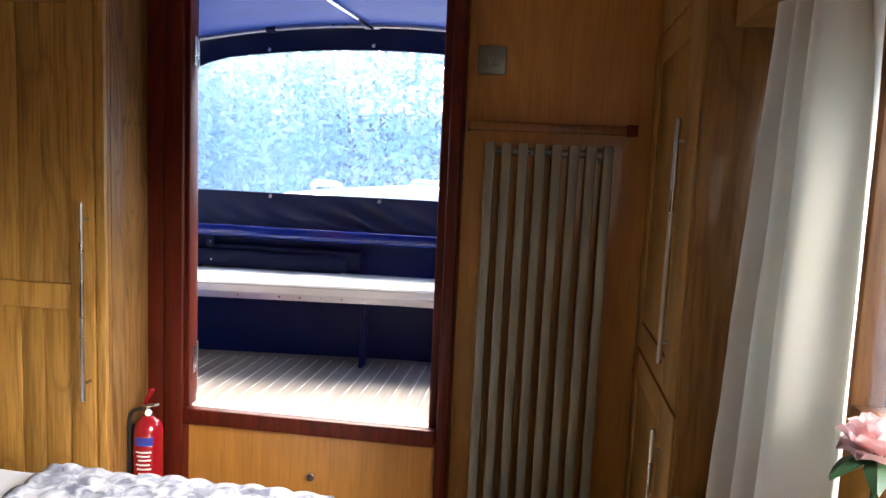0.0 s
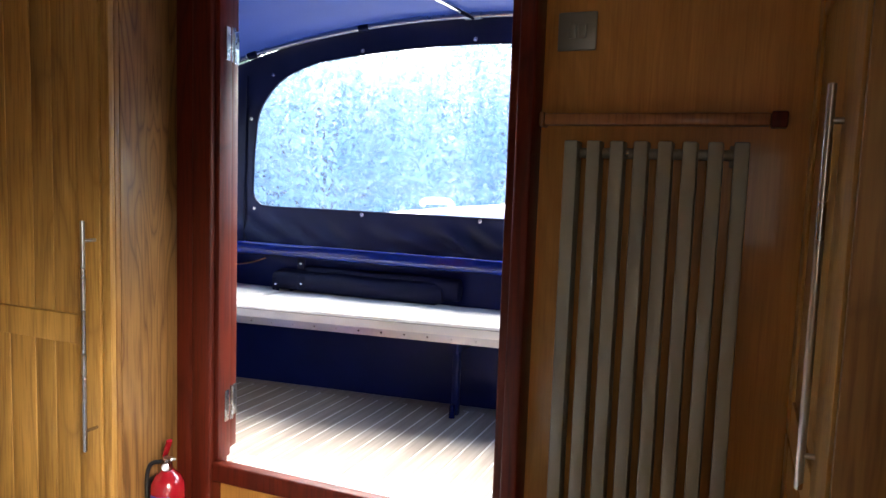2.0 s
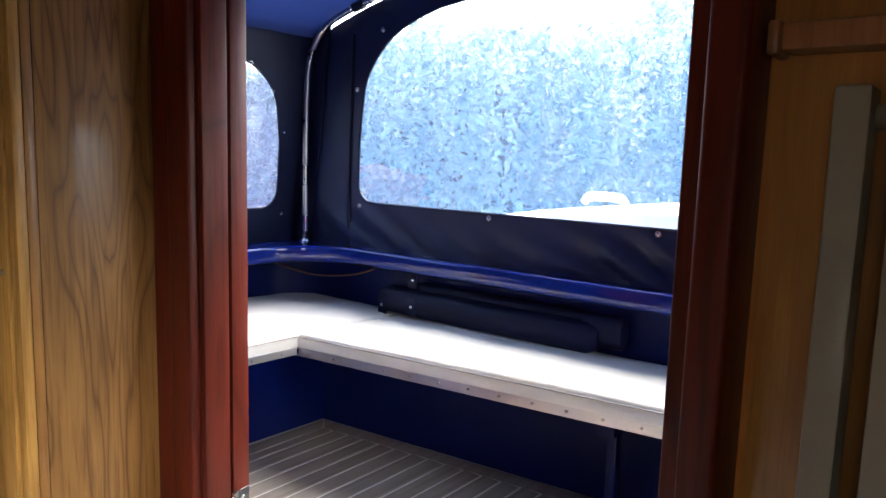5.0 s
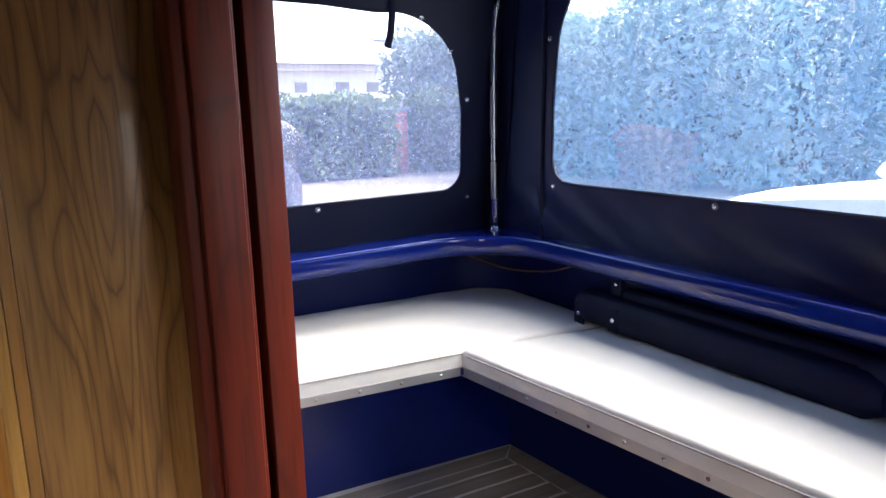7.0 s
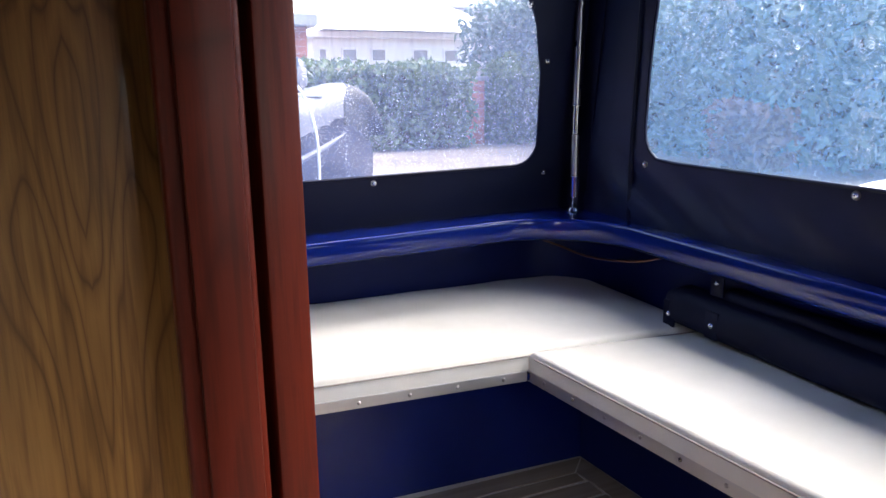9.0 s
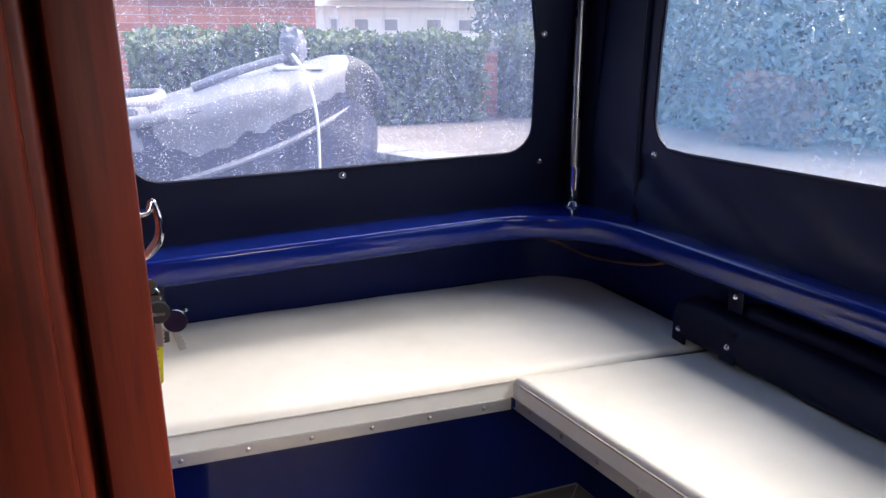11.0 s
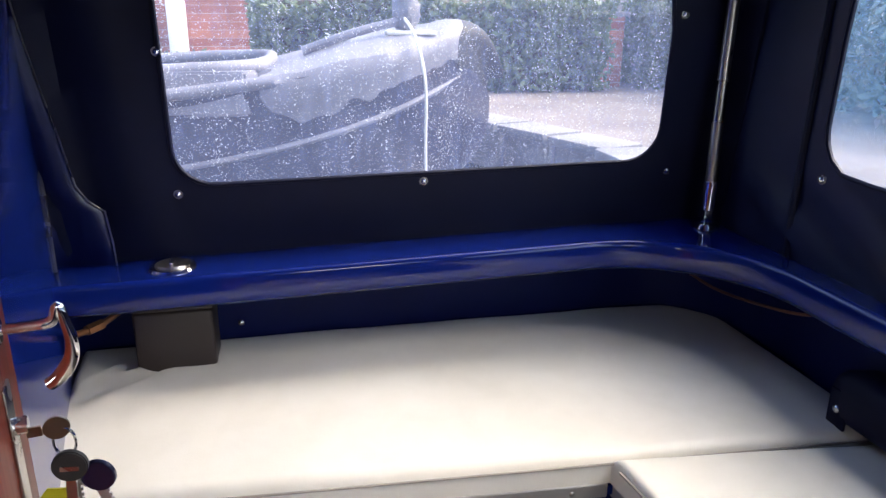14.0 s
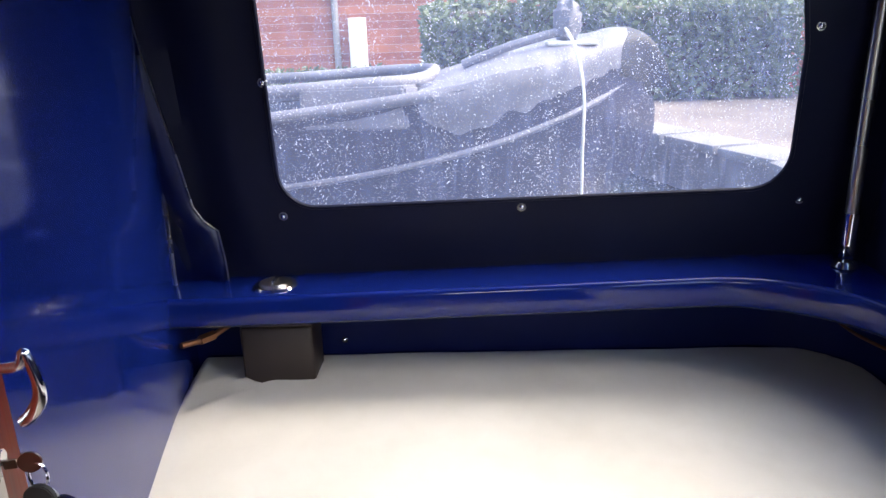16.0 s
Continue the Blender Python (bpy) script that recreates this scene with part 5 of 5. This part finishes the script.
def deck_cover(name, t0, t1, rise, drop_at, material, label):
    """Cloth stretched over the foredeck and hanging down over both gunwales."""
    bm = bmesh.new()
    g = []
    for k in range(45):
        u = k / 44
        t = t0 + (t1 - t0) * u
        w, keel, sheer = hull_at(t)
        row = []
        for a in np.linspace(-1.4, 1.4, 33):
            side = min(1.0, abs(a))
            hang = max(0.0, abs(a) - 1.0) / 0.4
            fold = 0.020 * noise.noise((t * 34 + hang, a * 2.2, 1)) + 0.007 * noise.noise((t * 110, a * 3.5, 5))
            crown = rise(u) * (1 - side ** 2) ** 0.5
            z = sheer + 0.012 + crown - drop_at(u) * hang + fold * (1 - hang)
            q = min(1.0, max(0.0, (z - keel) / (sheer - keel))) ** (1 / 1.7)
            out = w * (side if hang == 0 else q ** 0.45) + 0.016
            row.append(bm.verts.new((-6.25 + math.copysign(out, a) + fold * 0.4, hull_y(t) - 0.14 * t ** 9 * side ** 4, z)))
        g.append(row)
    for r0, r1 in zip(g, g[1:]):
        for j in range(32):
            bm.faces.new((r0[j], r0[j + 1], r1[j + 1], r1[j]))
    return part(name, bm, material, boat, label)


deck_cover("bow_cover", 0.735, 0.945, lambda u: 0.05 + 0.12 * min(1, u * 2.5), lambda u: 0.10 + 0.26 * (1 - u) ** 1.3 * min(1, u * 6) + 0.07 * noise.noise((u * 11, 0, 3)), GREY_DECK, "pale grey canvas bow cover")
deck_cover("bow_cap", 0.9455, 0.9999, lambda u: 0.17 * math.sqrt(max(0.0, 1 - u * u)), lambda u: 0.16, RUBBER, "dark rounded fender over the stem")
for side in (-1, 1):
    rail, edge = [], []
    for t in np.linspace(0, 0.985, 30):
        w, keel, sheer = hull_at(t)
        z = 0.44 + 0.85 * t ** 4
        q = ((z - keel) / (sheer - keel)) ** (1 / 1.7)
        rail.append((-6.25 + side * (w * q ** 0.45 + 0.006), hull_y(t) - 0.14 * q ** 4 * t ** 9 - 0.45 * (1 - q) ** 1.4 * t ** 6, z))
        if t < 0.76:
            edge.append((-6.25 + side * w, hull_y(t), sheer))
    part("rub_rail", tube(rail, 0.022, 8), GREY_DECK, boat)
    part("gunwale", tube(edge, 0.040, 10), GREY_DECK, boat)
rim = [(-5.42, -0.6, 1.14), (-5.42, 1.2, 1.17), (-5.44, 2.1, 1.21), (-5.56, 2.42, 1.22), (-5.85, 2.52, 1.23), (-6.25, 2.54, 1.24), (-6.65, 2.52, 1.23), (-6.94, 2.42, 1.22), (-7.06, 2.1, 1.21), (-7.08, 1.2, 1.17), (-7.08, -0.6, 1.14)]
part("cockpit_rim", tube(bend(rim, 5), 0.045, 10), GREY_DECK, boat, "pale rounded cockpit coaming")
part("coaming_side", slab([(-5.40, 1.70), (-5.35, 1.72), (-5.35, 2.38), (-5.47, 2.46), (-5.52, 2.44)], 0.93, 1.20, 0.015), GREY_DECK, boat)
part("fore_coaming", slab([(-5.50, 2.36), (-7.02, 2.36), (-6.95, 2.60), (-5.56, 2.60)], 0.98, 1.20, 0.06), GREY_DECK, boat)
part("cockpit_floor", box(-6.92, -5.58, -2.5, 2.05, 0.40, 0.45, 0), RUBBER, boat)
part("hatch_bar", tube(bend([(-5.85, 2.75, 1.30), (-5.80, 3.1, 1.42), (-5.82, 3.5, 1.52)], 5), 0.03, 8), GREY_DECK, boat)
part("bow_roller", cyl((-6.35, 3.62, 1.30), (-6.15, 3.62, 1.30), 0.05, n=14), STEEL, boat)
bm = bmesh.new()
bmesh.ops.create_uvsphere(bm, u_segments=20, v_segments=14, radius=1.0)
for v in bm.verts:
    f = 0.95 + 0.30 * noise.noise(v.co * 3.4)
    v.co = Vector((-5.85 + 0.10 * v.co.x * f, 3.46 + 0.10 * v.co.y * f, 1.565 + 0.145 * v.co.z * f))
part("rope_coil", bm, GREY_DECK, boat, "grey bundle of rope on the bow")
part("bow_cleat", box(-5.95, -5.75, 3.32, 3.66, 1.405, 1.435, 0.012), ROPE, boat)
part("mooring_rope", tube(bend([(-5.85, 3.42, 1.56), (-5.60, 3.48, 1.40), (-5.45, 3.52, 1.12), (-5.44, 3.52, 0.7), (-5.42, 3.52, 0.28)], 6), 0.011, 8), ROPE, boat)


def hedge_scatter(x0, x1, y0, y1, z0, z1, lump):
    def f(rng, n):
        p = np.stack([rng.uniform(x0, x1, n), rng.uniform(y0, y1, n), rng.uniform(0, 1, n) ** 0.8], 1)
        wave = 0.5 + 0.28 * np.sin(p[:, 0] * lump + 1) * np.sin(p[:, 1] * lump * 1.3 + 2) + 0.22 * np.sin(p[:, 0] * lump * 2.7 + p[:, 1] * lump * 2.1)
        top = z0 + (z1 - z0) * (0.72 + 0.28 * wave)
        p[:, 2] = z0 + (top - z0) * p[:, 2]
        return p
    return f


foliage("hedge", 26000, 0.055, hedge_scatter(-10.4, -9.3, 2.3, 6.7, 0.64, 1.95, 1.7), HEDGE, "clipped green hedge along the far bank", 11)
foliage("low_shrubs", 7000, 0.05, hedge_scatter(-10.2, -9.2, -6.0, 2.3, 0.64, 1.15, 2.3), HEDGE, "low shrubs at the foot of a brick wall", 12)
foliage("bank_foliage", 30000, 0.07, hedge_scatter(-13.0, -4.4, 8.0, 9.6, 0.64, 3.2, 1.1), BANK, "dense grey-green foliage on the bank astern", 13)
foliage("far_bank_foliage", 34000, 0.10, hedge_scatter(-6.0, 12.0, 12.2, 14.2, 0.64, 4.4, 0.9), BANK, "dense grey-green foliage beyond the towpath", 15)
foliage("bank_shrubs", 12000, 0.085, hedge_scatter(-4.85, -3.7, 9.2, 13.4, 0.64, 3.5, 1.2), BANK, "grey-green shrubs on the end of the bank", 17)
foliage("autumn_shrub", 1400, 0.06, hedge_scatter(-6.0, -5.3, 7.6, 8.2, 0.64, 1.35, 1.9), RUST, "reddish brown shrub in front of the bank", 14)
# Solid block in soil colour, added to darken the hedge behind its leaves.
structure("hedge_core", box(-10.1, -9.6, 2.5, 6.5, 0.6, 1.72, 0.1), SOIL, "plain dark block added inside the hedge to back its leaves")
structure("bank_slope", slab([(-13, 9.0), (-4.8, 9.0), (-4.6, 13.4), (12, 13.4), (12, 14.2), (-13, 14.2)], 0.6, 2.4), SOIL, "dark earth bank behind the foliage")

foliage("evergreen_shrub", 9000, 0.05, hedge_scatter(-10.6, -9.4, 7.2, 9.0, 0.64, 2.0, 2.1), HEDGE, "dark green shrub beyond a brick pier", 16)
pier = thing("brick_pier", (-10.1, 6.95, 0.64), "pinkish brick garden pier with a stone cap", "pier")
part("shaft", box(-10.3, -9.95, 6.78, 7.12, 0.62, 1.55, 0.008), BRICK, pier)
part("cap", box(-10.35, -9.9, 6.73, 7.17, 1.55, 1.62, 0.015), STONE, pier)
structure("garden_wall", box(-11.5, -11.25, 5.05, 10.5, 0.6, 1.78, 0.01), BRICK, "red brick garden wall behind the hedge")

house = thing("brick_house", (-13.0, -2.0, 0.64), "red brick house wall across the water", "house")
part("wall", box(-14.0, -12.0, -9.0, 2.6, 0.6, 4.2, 0), BRICK, house)
part("roof", slab([(-14.2, -9.2), (-11.8, -9.2), (-11.8, 2.8), (-14.2, 2.8)], 4.2, 4.6), SLATE, house)
part("annexe_wall", box(-13.6, -12.02, 2.605, 5.0, 0.6, 2.42, 0), BRICK, house)
part("annexe_roof", slab([(-13.8, 2.61), (-11.85, 2.61), (-11.85, 5.15), (-13.8, 5.15)], 2.42, 2.60, 0.02), SLATE, house)
part("drainpipe", cyl((-11.95, 0.9, 0.64), (-11.95, 0.9, 4.2), 0.05, n=10), SLATE, house)
part("white_post", box(-11.95, -11.7, 1.12, 1.36, 0.64, 1.72, 0.02), ROOF_WHITE, house)
pav = thing("white_pavilion", (-17.0, 8.2, 0.64), "white pavilion with a broad pale roof beyond the hedge", "building")
part("wall", box(-18.6, -15.6, 5.95, 10.3, 0.6, 2.5, 0), ROOF_WHITE, pav)
bm = slab([(-19.0, 5.7), (-15.3, 5.7), (-15.3, 10.6), (-19.0, 10.6)], 2.5, 2.62)
top = bmesh.ops.create_cone(bm, cap_ends=False, segments=4, radius1=3.1, radius2=0.3, depth=1.1)["verts"]
bmesh.ops.transform(bm, matrix=Matrix.Translation((-17.1, 8.2, 3.17)) @ Matrix.Rotation(radians(45), 4, "Z"), verts=top)
part("roof", bm, ROOF_WHITE, pav, smooth=False)
for y, w in ((6.05, 0.2), (6.55, 0.36), (7.2, 0.36), (8.15, 0.4), (8.9, 0.38), (9.7, 0.36)):
    win = part("window", box(-15.62, -15.57, y, y + w, 2.0, 2.30, 0.01), ROOF_WHITE, pav)
    part("pane", box(-15.58, -15.562, y + 0.04, y + w - 0.04, 2.04, 2.26, 0), SLATE, win)
tiled = thing("tiled_house", (-21.5, 13.4, 0.64), "low house with a grey tiled roof beyond the pavilion", "house")
part("wall", box(-23.5, -20.0, 11.2, 17.0, 0.6, 2.5, 0), BRICK, tiled)
for k in range(9):
    part("tile_course", box(-20.0 + 0.25 - 0.22 * k, -20.0 + 0.55 - 0.22 * k, 10.9, 17.3, 2.45 + 0.17 * k, 2.53 + 0.17 * k, 0.01, 1), SLATE, tiled)
part("roof", slab([(-23.6, 11.0), (-21.75, 11.0), (-21.75, 17.2), (-23.6, 17.2)], 2.5, 3.95), SLATE, tiled)
# ---- teak deck, plank by plank ----
deck = thing("deck", (-0.7, 2.85, 0.54), "teak cockpit deck with pale caulked seams", "", "", "structure")


def front_y(x):
    """Where the deck meets the stern bench panel."""
    return 3.262 + 0.10 * min(1.22, max(0.0, x + 1.72))


x = -1.6584
while x < 0.80:
    y1 = front_y(x + 0.030) - 0.062
    part("plank", box(max(x, -1.641), x + 0.0555, 2.473, y1, 0.542, 0.550, 0.0012, 1), TEAK, deck, smooth=False)
    x += 0.0628
part("margin_plank", slab([(-1.700, 2.475), (-1.645, 2.475), (-1.645, 3.207), (-1.700, 3.262)], 0.542, 0.5505, 0.001), TEAK, deck)
part("margin_plank", slab([(-1.697, 3.2625), (-1.642, 3.210), (-0.50, 3.325), (0.80, 3.328), (0.80, 3.384), (-0.50, 3.381)], 0.542, 0.5505, 0.001), TEAK, deck)
